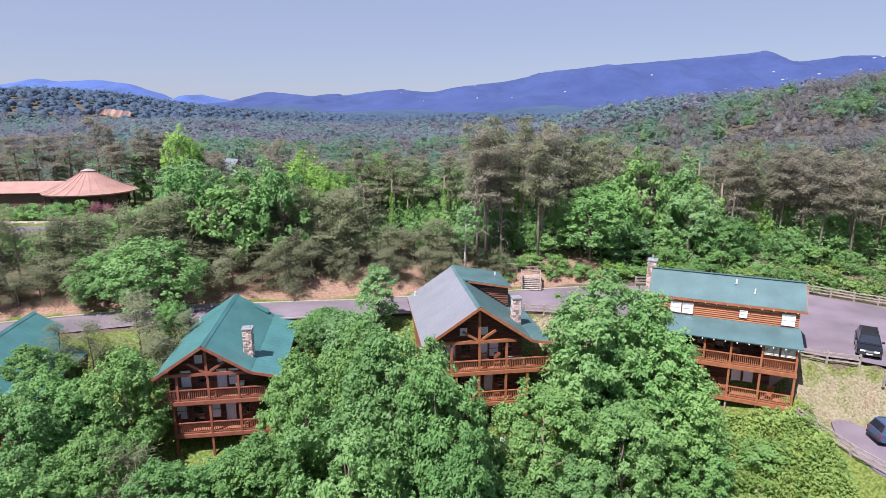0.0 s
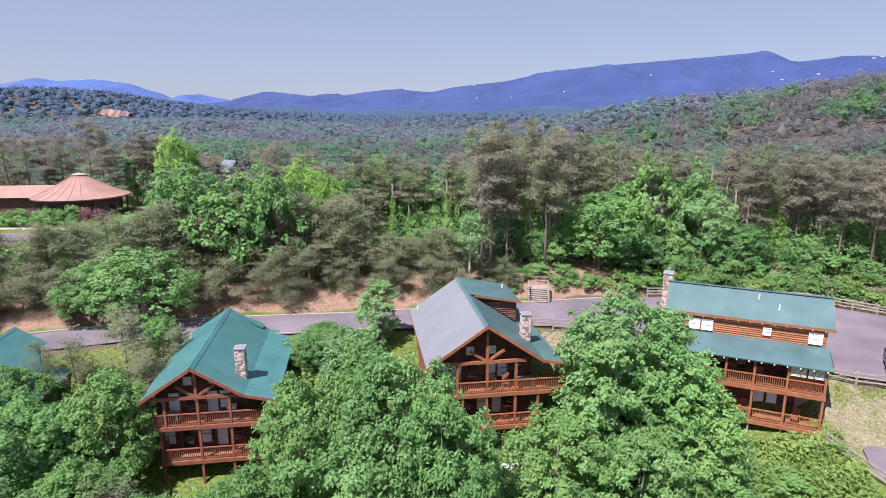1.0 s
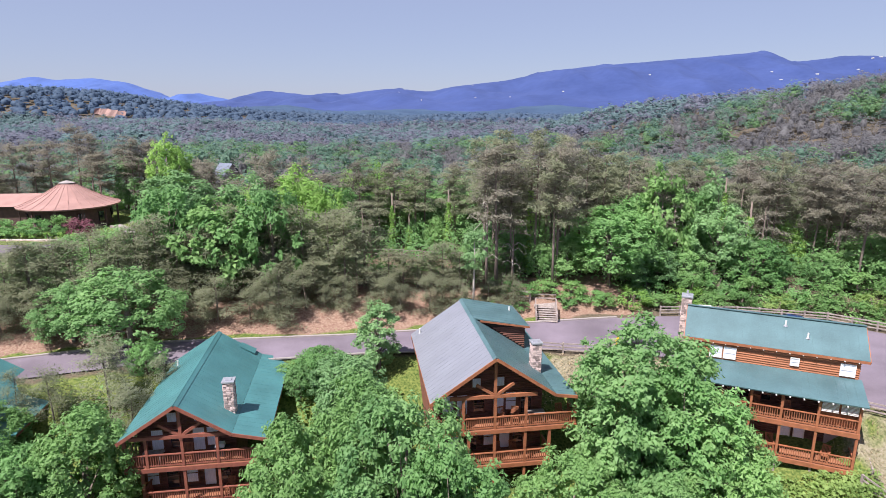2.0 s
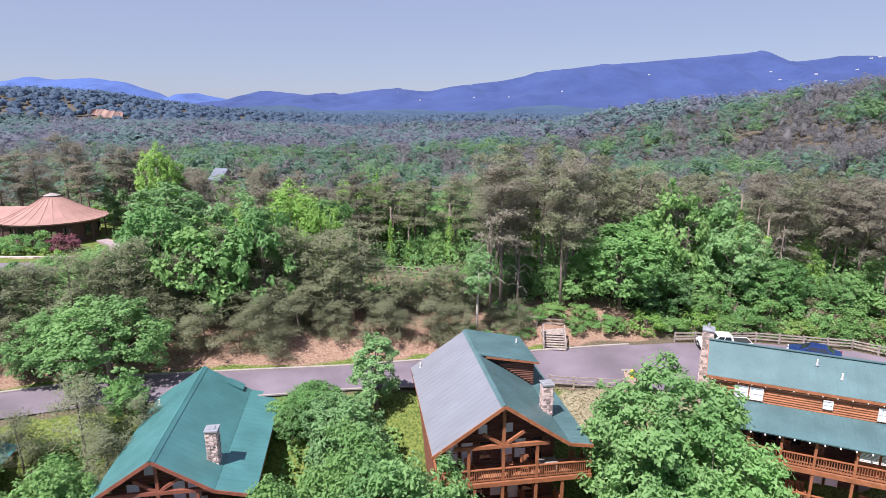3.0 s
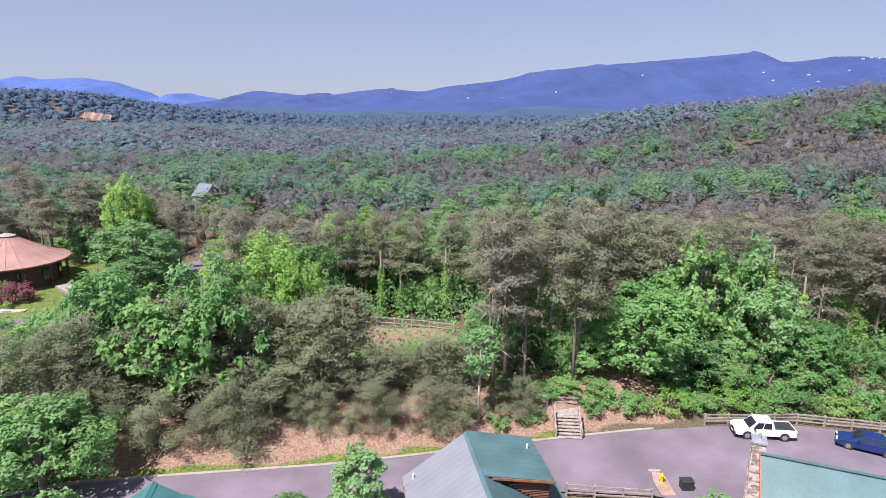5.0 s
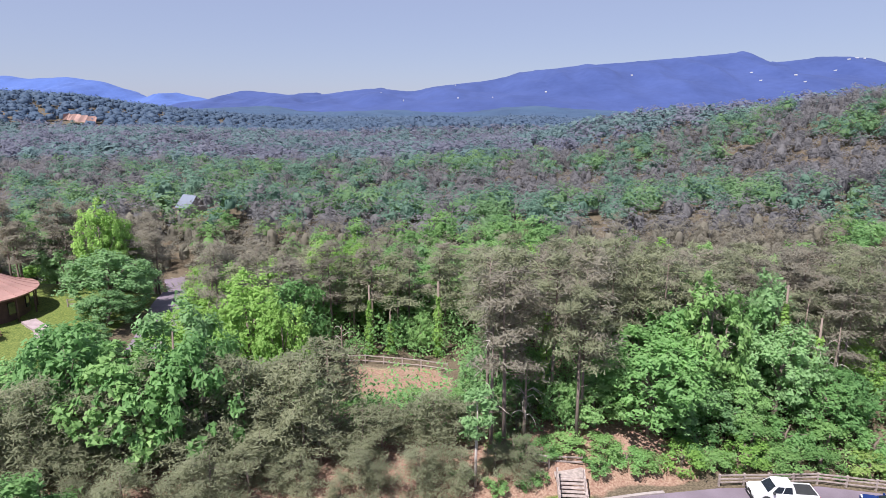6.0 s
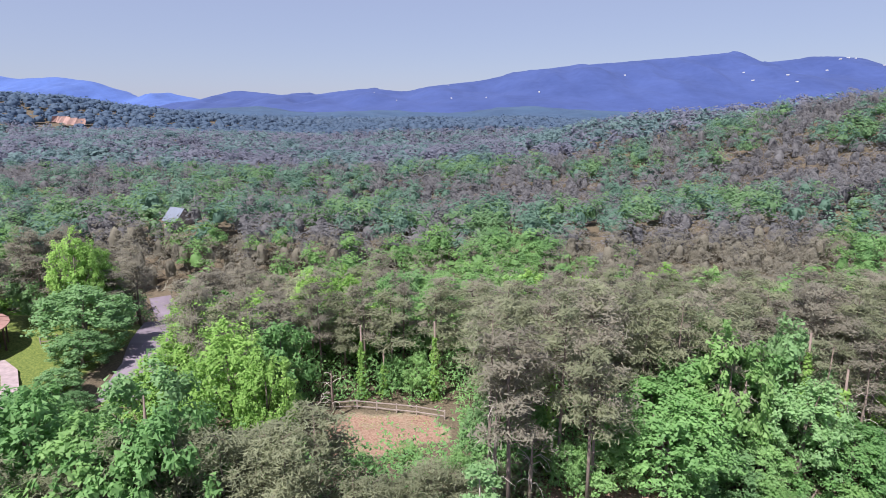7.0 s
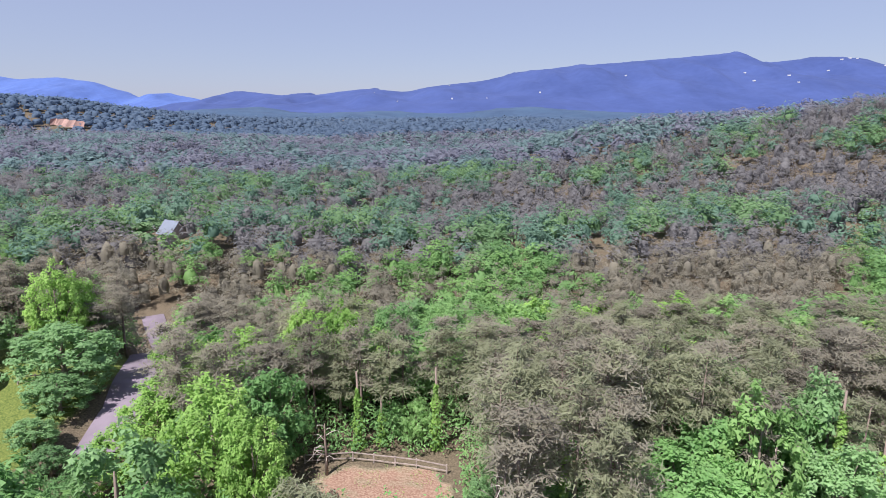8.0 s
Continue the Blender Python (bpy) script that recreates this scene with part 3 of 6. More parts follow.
def gable_cabin(label, x, y, yaw, zr, L, wl, wk, we, sl, ed, floor, wood, logm, roof_l, roof_r, deck_l, deck_r, low_l, low_r, porch=2.6, dormer=None, chim=None, ground_z=-8.0, truss=True, beam=3.35):
    """A cabin with its gable and stacked decks towards -y. Ridge along local y from 0 to L; wl, wk: eave offsets; we: outer edge of the flatter side roof."""
    h = thing("log_cabin", x, y, 0, yaw, label, "cabin", "log cabins by the road")
    zl, zk = zr - sl * wl, zr - sl * wk
    ze = zk - ed
    roof = roof_plane(h, "roof", roof_l, "long standing-seam metal slope", (-wl, 0, zl), (-wl, L, zl), (0, L, zr), (0, 0, zr))
    roof_plane(h, "roof", roof_r, "standing-seam green metal slope", (wk, 0, zk), (wk, L, zk), (.02, L, zr), (.02, 0, zr))
    roof_plane(h, "side_roof", roof_r, "flatter green metal side roof", (we, 0, ze), (we, L, ze), (wk + .01, L, zk - .01), (wk + .01, 0, zk - .01))
    part("ridge_cap", Mesh().beam((-.14, -.02, zr - .06), (-.14, L + .02, zr - .06), .3, .04, (-sl, 0, 1)).beam((.14, -.02, zr - .06), (.14, L + .02, zr - .06), .3, .04, (sl, 0, 1)), roof_r, roof)
    # barge boards along the front gable, fascia
    for nm, a, b in (("bargeboard", (-wl - .02, -.03, zl - .13), (-.02, -.03, zr - .13)), ("bargeboard", (.02, -.03, zr - .13), (wk, -.03, zk - .13)), ("bargeboard", (wk + .02, -.03, zk - .12), (we, -.03, ze - .1))):
        part(nm, Mesh().beam(a, b, .07, .24), wood, h)
    part("fascia", Mesh().beam((-wl + .03, 0, zl - .2), (-wl + .03, L, zl - .2), .06, .2), wood, h)
    part("fascia", Mesh().beam((we - .03, 0, ze - .18), (we - .03, L, ze - .18), .06, .18), wood, h)
    # body: log walls behind the porch
    bl, br, by, bk = -wl + .55, wk - .3, porch, L - .6
    zt = zr - sl * (-bl) - .2
    core = Mesh()
    core.add([(bl, by, ground_z), (br, by, ground_z), (br, by, zk + .05), (0, by, zr - .16), (bl, by, zt),
              (bl, bk, ground_z), (br, bk, ground_z), (br, bk, zk + .05), (0, bk, zr - .16), (bl, bk, zt)],
             [(0, 1, 2, 3, 4), (9, 8, 7, 6, 5), (0, 5, 6, 1), (1, 6, 7, 2), (2, 7, 8, 3), (3, 8, 9, 4), (4, 9, 5, 0)])
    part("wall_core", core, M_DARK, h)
    front = []
    logs(front, bl, br, by, ground_z + .1, zt - .05)
    z = zt - .05
    while z < zr - .5:
        half = (zr - .25 - z - .2) / sl
        logs(front, max(bl, -half), min(br, half), by, z, z + .2)
        z += .2
    log_wall(front, logm, h, "stacked stained logs under the gable")
    log_wall(logs([], by, bk, bl, ground_z + .1, zt - .02, axis="y", face=-1), logm, h)
    log_wall(logs([], by, bk, br, ground_z + .1, zk - .02, axis="y", face=1), logm, h)
    log_wall(logs([], bl, br, bk, -.3, zt, face=1), logm, h)
    # windows and doors of the two storeys
    for k, zf in enumerate((floor, floor - 3.0)):
        tall = 2.05
        cols = (-3.2, -2.1, -.75, .85, 1.85, 3.1) if k == 0 else (-2.7, -1.3, .1, 1.4, 2.5)
        for i, cx in enumerate(cols):
            if bl + .5 < cx < br - .5:
                window(h, cx - .48, cx + .48, by - .075, zf + (.12 if i % 2 else .45), zf + tall + .05, mullion=i % 2 == 0, frame_mat=logm, pane_mat=M_SKYPANE if (i + k) % 3 != 2 else M_GLASS)
    if zr - floor > 4.6:
        for cx in (-.95, .95):
            window(h, cx - .4, cx + .4, by - .075, floor + 2.55, floor + 3.7 - .25, mullion=False, frame_mat=logm, pane_mat=M_SKYPANE)
    # decks, rails, posts
    for (a, b), zf, nm in (((deck_l, deck_r), floor, "upper"), ((low_l, low_r), floor - 3.0, "lower")):
        d = part("deck", Mesh().box(a, b, .5, by, zf - .09, zf), M_DECK, h, "boarded timber deck")
        part("rim_joist", Mesh().box(a - .04, b + .04, .44, .5, zf - .34, zf - .02), wood, d)
        part("rim_joist", Mesh().box(a - .04, a, .5, by, zf - .34, zf - .02).box(b, b + .04, .5, by, zf - .34, zf - .02), wood, d)
        posts = [a + .1, *[p for p in (-2.35, .12, 2.55) if a + .8 < p < b - .8], b - .1]
        for p, q in zip(posts[:-1], posts[1:]):
            railing(h, (p + .09, .56), (q - .09, .56), zf, wood)
        railing(h, (a + .06, .65), (a + .06, by - .1), zf, wood)
        railing(h, (b - .06, .65), (b - .06, by - .1), zf, wood)
        for p in posts:
            top = (zr - sl * abs(p) - .25 if p < wk else ze - .12) if nm == "upper" else floor - .34
            if nm == "upper" and abs(p) < 3.2 and truss:
                top = zr - beam
            part("post", Mesh().box(p - .1, p + .1, .5, .7, zf, top), wood, h)
            if nm == "lower":
                part("post", Mesh().box(p - .09, p + .09, .52, .7, ground_z - .6, zf - .34), wood, h)
    # exposed truss in the gable
    if truss:
        tz = zr - beam
        hw = min(3.4, (beam - .4) / sl)
        part("truss_beam", Mesh().beam((-hw, .55, tz), (hw, .55, tz), .2, .26), wood, h)
        part("truss_post", Mesh().box(-.02, .2, .47, .67, tz - .3, zr - .25), wood, h)
        for s in (-1, 1):
            part("truss_brace", Mesh().beam((.09 + s * .1, .56, tz + .1), (.09 + s * 1.45, .56, tz + 1.0), .17, .2), wood, h)
        for s in (-1, 1):
            w_ = wl if s < 0 else wk
            part("rafter", Mesh().beam((s * .08, .56, zr - .3), (s * (w_ - .35), .56, zr - sl * (w_ - .35) - .3), .16, .22), wood, h)
    if chim:
        cx, cy, top = chim
        chimney(h, cx, cy, zr - sl * min(cx, wk) - 1.0, top, .74, .78, int(abs(x) * 7) + 1)
    if dormer:
        y0, y1, out, drop = dormer
        dm = roof_plane(h, "dormer_roof", roof_r, "shallow metal shed-dormer roof", (out, y0, zr - drop), (out, y1, zr - drop), (.03, y1, zr + .03), (.03, y0, zr + .03))
        part("dormer_fascia", Mesh().beam((.6, y0 - .02, zr - drop * .15 - .14), (out, y0 - .02, zr - drop - .1), .05, .16).beam((out + .02, y0, zr - drop - .12), (out + .02, y1, zr - drop - .12), .05, .16), wood, dm)
        dw = []
        yw = y0 + .35
        x = .7
        zb = lambda q: zr - sl * q
        n = 8
        o2 = out - .35
        # stepped log cheek between the main slope and the dormer roof
        for i in range(int((sl - drop / out) * o2 / .2)):
            z1 = zr - drop - .1 - i * .2 + .02
            xa = (zr - z1 + .2) / sl
            if xa < o2:
                logs(dw, xa, o2, yw, z1 - .2, z1)
        log_wall(dw, logm, h)
        part("dormer_core", Mesh().add([(.1, yw + .01, zb(.1) - .1), (o2, yw + .01, zb(o2) - .1), (o2, yw + .01, zr - drop - .05), (.1, y1 - .3, zb(.1) - .1), (o2, y1 - .3, zb(o2) - .1), (o2, y1 - .3, zr - drop - .05)],
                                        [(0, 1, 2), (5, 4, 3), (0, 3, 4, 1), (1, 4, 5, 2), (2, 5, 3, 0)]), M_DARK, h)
        log_wall(logs([], yw, y1 - .3, o2, zb(o2) - .1, zr - drop - .05, axis="y", face=1), logm, h)
    return h


cabin_mid = gable_cabin("log cabin with weathered green metal roof, one slope pale with painted sheen, tall front gable", 3.15, 47.69, 8.5, 5.15, 14.25, 4.95, 4.72, 6.4, .68, .28,
                        -.95, M_WOOD, M_LOGD, M_ROOF_SHEEN, M_ROOF_G, -4.6, 6.6, -2.0, 4.6, dormer=(8.6, 14.35, 5.1, 1.0), chim=(4.25, 4.0, 4.5), ground_z=-7.4)
vent(cabin_mid, -4.2, 13.2, 5.15 - .68 * 4.2)
vent(cabin_mid, 4.3, 12.6, 5.15 - .9)
cabin_west = gable_cabin("log cabin with teal metal roof, red-stained decks", -19.65, 45.05, 8.0, 2.72, 14.4, 4.05, 3.75, 6.3, .65, .62,
                         -2.35, M_WOODR, M_LOGD, M_ROOF, M_ROOF, -3.9, 6.1, -2.9, 5.4, porch=2.4, chim=(3.15, 3.0, 2.95), ground_z=-8.0, beam=2.7)
vent(cabin_west, -3.1, 11.8, 2.72 - .65 * 3.1)
roof_plane(cabin_west, "saddle_roof", M_ROOF, "small raised roof piece over the rear entry", (3.3, 13.4, .82), (3.3, 14.42, .82), (2.0, 14.42, 1.55), (2.0, 13.4, 1.55))
cabin_edge = gable_cabin("log cabin with teal metal roof at the drop of the road", -38.8, 42.2, 9.0, 1.75, 14.4, 4.05, 3.75, 6.3, .65, .62,
                         -3.3, M_WOODR, M_LOGD, M_ROOF, M_ROOF, -3.9, 6.1, -2.9, 5.4, porch=2.4, chim=None, ground_z=-9.0, beam=2.7)


def long_cabin():
    """The cabin whose eaves face the valley: ridge along local x, two-storey porch towards -y."""
    h = thing("log_cabin", 19.71, 54.38, 0, -24.0, "long log cabin with green metal roof, two-storey porch", "cabin", "log cabins by the road")
    L, ze, zr, wr = 13.2, 4.25, 6.19, 2.93
    roof_plane(h, "roof", M_ROOF_G, "standing-seam green metal front slope", (0, 0, ze), (L, 0, ze), (L, wr, zr), (0, wr, zr))
    roof_plane(h, "roof", M_ROOF_G, "standing-seam green metal rear slope", (L, 2 * wr + 1.5, ze - .9), (0, 2 * wr + 1.5, ze - .9), (0, wr + .02, zr), (L, wr + .02, zr))
    part("ridge_cap", Mesh().beam((-.02, wr - .1, zr + .0), (L + .02, wr - .1, zr + .0), .28, .05), M_ROOF_G, h)
    part("fascia", Mesh().beam((0, -.03, ze - .12), (L, -.03, ze - .12), .06, .2), M_WOOD, h)
    for xe in (-.02, L + .02):
        part("bargeboard", Mesh().beam((xe, 0, ze - .14), (xe, wr, zr - .14), .06, .22), M_WOOD, h)
    x0, x1, y0, y1 = .45, L - .55, .3, 6.6
    gz = -4.2
    core = Mesh().box(x0 + .02, x1 - .02, y0 + .02, y1, gz, ze - .05)
    core.add([(x0 + .02, y0, ze - .06), (x0 + .02, wr, zr - .2), (x0 + .02, y1, ze - .4), (x1 - .02, y0, ze - .06), (x1 - .02, wr, zr - .2), (x1 - .02, y1, ze - .4)], [(0, 1, 2), (5, 4, 3)])
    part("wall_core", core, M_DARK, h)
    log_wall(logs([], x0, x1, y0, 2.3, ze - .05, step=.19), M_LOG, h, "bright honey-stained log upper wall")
    # both porch storeys take the darker log material
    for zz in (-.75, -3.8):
        log_wall(logs([], x0, x1, y0, zz, zz + 3.0, step=.19), M_LOGD, h, "darker log wall behind the porch")
    log_wall(logs([], y0, y1, x1, gz, ze - .1, axis="y", face=1), M_LOG, h)
    log_wall(logs([], y0, y1, x0, gz, ze - .1, axis="y", face=-1), M_LOG, h)
    for a, b, c, d in ((2.05, 3.0, 2.72, 3.75), (3.1, 4.05, 2.72, 3.75), (7.95, 8.6, 2.95, 3.65), (11.35, 12.4, 2.72, 3.75)):
        window(h, a, b, y0 - .07, c, d, pane_mat=M_SKYPANE)
    # porch roof
    yl, zl, zt = -2.94, 1.75, 2.56
    roof_plane(h, "porch_roof", M_ROOF_G, "shallow green metal porch roof", (.05, yl, zl), (L - .3, yl, zl), (L - .3, y0 - .02, zt), (.05, y0 - .02, zt))
    for i in range(14):
        part("rafter_tail", Mesh().box(.35 + i * .93, .44 + i * .93, yl - .08, yl + .5, zl - .19, zl - .1), M_TRIM, h)
        part("rafter_tail", Mesh().box(.35 + i * .93, .42 + i * .93, -.1, .3, ze - .27, ze - .2), M_TRIM, h)
    yf = -2.55
    posts = [.6, 3.15, 5.3, 7.45, 9.9, L - .65]
    for k, zf in enumerate((-.65, -3.75)):
        d = part("deck", Mesh().box(x0, x1, yf, y0, zf - .09, zf), M_DECK, h, "boarded timber deck")
        part("rim_joist", Mesh().box(x0 - .04, x1 + .04, yf - .06, yf, zf - .36, zf), M_WOOD, d)
        part("rim_joist", Mesh().box(x1, x1 + .05, yf, y0, zf - .36, zf), M_WOOD, d)
        for p in posts:
            part("post", Mesh().box(p - .09, p + .09, yf, yf + .18, zf, (zl - .1) if k == 0 else -1.01), M_WOOD, h)
        for p, q in zip(posts[:-1], posts[1:]):
            railing(h, (p + .09, yf + .08), (q - .09, yf + .08), zf, M_WOOD)
        railing(h, (x1 - .05, yf + .2), (x1 - .05, y0 - .1), zf, M_WOOD)
    part("log_bay", Mesh().box(9.98, x1 - .1, yf + .9, yf + 1.0, -.65, 1.5), M_LOG, h)
    for p in posts[1:]:
        part("post", Mesh().box(p - .07, p + .07, yf + .1, yf + .24, -6.2, -4.1), M_GREYWOOD, h)
    for a in (10.05, 11.3):
        lv = part("louvre_blind", Mesh().box(a, a + 1.1, yf + .1, yf + .14, .72, 1.52), M_WOOD, h)
        for i in range(8):
            part("slat", Mesh().box(a, a + 1.1, yf + .05, yf + .1, .73 + i * .1, .79 + i * .1), M_TRIM, lv)
    for a in (7.85, 8.85):
        window(h, a, a + .8, y0 - .07, -3.65, -1.55, mullion=False, pane_mat=M_SKYPANE)
    for a in (3.6, 4.6, 6.2):
        window(h, a, a + .8, y0 - .07, -.4, 1.3, pane_mat=M_GLASS, frame_mat=M_LOGD)
    part("stone_panel", Mesh().box(11.0, 12.3, y0 - .14, y0, -3.7, -1.6), M_STONE, h)
    # stone chimney at the west end
    chimney(h, -.1, wr + .6, 0, 6.75, .78, 1.1, 77)
    part("flue", Mesh().tube([(-.1, wr + .6, 6.9), (-.1, wr + .6, 7.3)], [.1, .1], 8), M_CAP, h)
    vent(h, 7.55, wr - .9, zr - .55)
    vent(h, 9.1, wr - 1.7, zr - 1.1)
    return h


long_cabin()


# ---- trees ----
def leaf_cards(rng, pos, nrm, size, slim=.62):
    """Pointed leaves at pos, facing nrm; size: full length."""
    n = len(pos)
    nrm = nrm / np.maximum(np.linalg.norm(nrm, axis=1, keepdims=True), 1e-6)
    t = np.cross(nrm, rng.normal(size=(n, 3)))
    t /= np.maximum(np.linalg.norm(t, axis=1, keepdims=True), 1e-6)
    b = np.cross(nrm, t)
    s = np.broadcast_to(np.asarray(size, float).reshape(-1, 1) if np.ndim(size) else np.full((n, 1), size), (n, 1)) * rng.uniform(.65, 1.3, (n, 1)) / 2
    v = np.stack([pos - t * s - b * s * slim, pos - t * s + b * s * slim, pos + t * s], 1).reshape(-1, 3)
    return v, np.arange(n * 3).reshape(-1, 3)


def crown_cloud(rng, n, rx, rz, zc, clumps, clump_r, flat=.6, lobes=15, skew=.25, reach=.62):
    """Leaf places and facings: a crown of rounded lobes, each set with flattened sprays of leaves."""
    k = np.arange(lobes) + .5
    up = 1 - 1.72 * k / lobes                       # from the top down to below the waist
    az = k * 2.39996 + rng.uniform(0, 6) + rng.normal(size=lobes) * .25
    side = np.sqrt(np.maximum(0, 1 - up ** 2))
    d = np.stack([np.cos(az) * side, np.sin(az) * side, up], 1)
    size = np.array([rx, rx, rz])
    out = reach * (1 + skew * rng.uniform(-.6, .6, lobes))
    lc = d * out[:, None] * size + np.array([0, 0, zc])
    lr = (1.10 - reach) * (1 + skew * rng.uniform(-.7, .7, lobes))
    which = rng.choice(lobes, clumps, p=lr ** 2 / (lr ** 2).sum())
    u = rng.normal(size=(clumps, 3)) + d[which] * .9 + np.array([0, 0, .35])
    u /= np.linalg.norm(u, axis=1, keepdims=True)
    c = lc[which] + u * (lr[which] * rng.uniform(.62, 1.06, clumps))[:, None] * size
    cr = clump_r * rng.uniform(.6, 1.4, clumps)
    w = rng.choice(clumps, n, p=cr ** 2 / (cr ** 2).sum())
    q = rng.normal(size=(n, 3))
    q /= np.linalg.norm(q, axis=1, keepdims=True)
    p = c[w] + q * (cr[w] * rng.uniform(.3, 1.1, n))[:, None] * np.array([1, 1, flat])
    p[:, 2] -= .25 * np.hypot(q[:, 0], q[:, 1]) ** 2 * cr[w]      # sprays hang at their rims
    f = .5 * q + .55 * u[w] + np.array([0, 0, .45]) + rng.normal(size=(n, 3)) * .42
    return p, f, c


def limbs(m, rng, base_z, targets, r0, n=9):
    """Boughs from the trunk out to clump centres."""
    for k in rng.choice(len(targets), min(n, len(targets)), replace=False):
        t = Vector(targets[k])
        a = Vector((0, 0, base_z + (t.z - base_z) * rng.uniform(.1, .5)))
        mid = a.lerp(t, .5) + Vector((0, 0, rng.uniform(-.3, .4)))
        m.tube([a, mid, t], [r0, r0 * .6, r0 * .15], 5)


def broadleaf(label, seed, h, rx, rz, n, leaf, material, clumps=60, clump_r=1.0, bark=None, name="tree", **kw):
    """A tapered trunk with boughs and a crown of leaf clumps; h: full height."""
    rng = np.random.default_rng(seed)
    t = thing(name, 0, 0, 0, 0, label, "tree")
    p, f, c = crown_cloud(rng, n, rx, rz, h - rz * 1.02, clumps, clump_r, **kw)
    low = p[:, 2] < .3
    p[low, 2] = .3 + rng.random(low.sum()) * .8
    part("crown", leaf_cards(rng, p, f, leaf), material, t)
    m = Mesh()
    w = h * .018 + .06
    m.tube([(0, 0, -.8), (.05, .03, h * .2), (-.08, .06, h * .5), (.1, -.05, h * .8)], [w * 1.4, w, w * .7, w * .25], 8)
    limbs(m, rng, h * .2, c, w * .45, 9 if n > 2000 else 4)
    part("trunk", m, bark or M_BARK, t, smooth=True)
    return t


def pine(label, seed, h, rx, n, material, crown_from=.45, tuft=.75, bare=6, fluff=.17):
    """A tall straight trunk with whorls of drooping boughs carrying needle tufts, sparse."""
    rng = np.random.default_rng(seed)
    t = thing("pine_tree", 0, 0, 0, 0, label, "tree")
    m = Mesh()
    w = h * .0075 + .03
    lean = rng.uniform(-.25, .25, 2)
    m.tube([(0, 0, -.8), (lean[0] * .3, lean[1] * .3, h * .35), (lean[0], lean[1], h * .7), (lean[0] * 1.3, lean[1] * 1.3, h * .985)], [w * 1.3, w, w * .65, w * .15], 7)
    P, F = [], []
    nb = 30
    per = n // nb
    for i in range(nb):
        a = rng.uniform(0, math.tau)
        q = crown_from + (1 - crown_from) * (i + rng.random()) / nb
        reach = rx * (1.05 - ((q - crown_from) / (1 - crown_from)) ** 2.2 * .62) * rng.uniform(.5, 1.2)
        z0 = h * q
        end = Vector((math.cos(a) * reach, math.sin(a) * reach, z0 + reach * rng.uniform(-.15, .4)))
        m.tube([(lean[0] * q, lean[1] * q, z0 - .2), (end.x * .55, end.y * .55, z0 + .05), end], [w * .32, w * .2, w * .06], 3)
        s = rng.uniform(.25, 1.08, per)[:, None] ** .8
        p = np.array([lean[0] * q, lean[1] * q, z0]) * (1 - s) + np.array(end) * s + rng.normal(size=(per, 3)) * np.array([.36, .36, fluff]) * (rx / 2.6)
        P.append(p)
        F.append(np.array([0, 0, 1.0]) + rng.normal(size=(per, 3)) * .5 + np.array([math.cos(a), math.sin(a), 0]) * .3)
    for i in range(bare):
        a, q = rng.uniform(0, math.tau), rng.uniform(min(.25, crown_from * .5), crown_from)
        r = rng.uniform(.6, 1.6)
        m.tube([(0, 0, h * q), (math.cos(a) * r, math.sin(a) * r, h * q + rng.uniform(-.3, .3))], [w * .25, w * .05], 4)
    part("crown", leaf_cards(rng, np.concatenate(P), np.concatenate(F), tuft, .19), material, t)
    part("trunk", m, M_BARK, t, smooth=True)
    return t


def put(proto, x, y, top=None, spin=None, sx=1.0, z=None, proto_h=None, label="", sink=.3):
    """Stand a copy of proto on the ground, scaled so that its top is at that height."""
    z = float(height(x, y)) - sink if z is None else z
    s = (top - z) / proto_h if top is not None else 1.0
    spin = random.uniform(0, 360) if spin is None else spin
    m = pose(x, y, z, 0, 0, spin) @ Matrix.Diagonal((s * sx, s * sx, s, 1))
    ob = copy_thing(proto, m)
    if label:
        ob["label"] = label
    return ob


def drop_proto(ob):
    for o in (*ob.children_recursive, ob):
        bpy.data.objects.remove(o)


# large leafy trees on the slope below the cabins
BIG_H = 12.0
bigs = [broadleaf("broad leafy green tree on the slope below the cabins", 11 + i, BIG_H, r, 5.6, 20000, .33, m_, 380, .6, lobes=22, reach=.64) for i, (r, m_) in enumerate(((4.6, L_MID), (5.0, L_LIGHT), (4.4, L_DEEP)))]
vined = broadleaf("vine-draped rounded green tree on the slope", 21, BIG_H, 4.6, 5.3, 22000, .28, L_MID, 420, .5, skew=.1, reach=.55)
FRONT = ((0, -6.6, 45.0, 4.6, .82), (1, -3.2, 40.6, 5.2, .85), (0, -10.6, 41.2, 3.2, .72), (2, -.2, 37.6, 3.6, .75), (1, -6.5, 36.4, 1.6, .8), (2, 1.2, 34.4, .2, .6), (0, -12.4, 37.0, -.6, .7),
         (1, 14.2, 48.2, 6.9, 1.12), (2, 16.8, 45.6, 4.6, .9), (0, 18.8, 43.4, 1.6, .8), (2, 12.8, 45.6, 3.4, .6), (1, 13.6, 40.2, -.6, .6),
         (0, -26.4, 44.8, 2.2, .72), (2, -30.2, 42.6, 1.0, .7), (1, -31.4, 38.8, 1.2, .7), (0, -24.6, 38.4, -1.0, .66), (2, -19.2, 36.4, -2.6, .66), (1, -28.0, 34.0, -1.6, .7), (2, -15.6, 38.6, -3.0, .6), (0, 5.0, 36.6, -3.6, .62), (1, 9.6, 36.6, -3.0, .6), (0, -35.5, 47.5, 1.4, .66), (2, 19.8, 41.0, -3.2, .55))
for k, x, y, top, sx in FRONT:
    put(bigs[k], x, y, top, None, sx * 12.0 / max(6.5, top - float(height(x, y))), None, BIG_H)
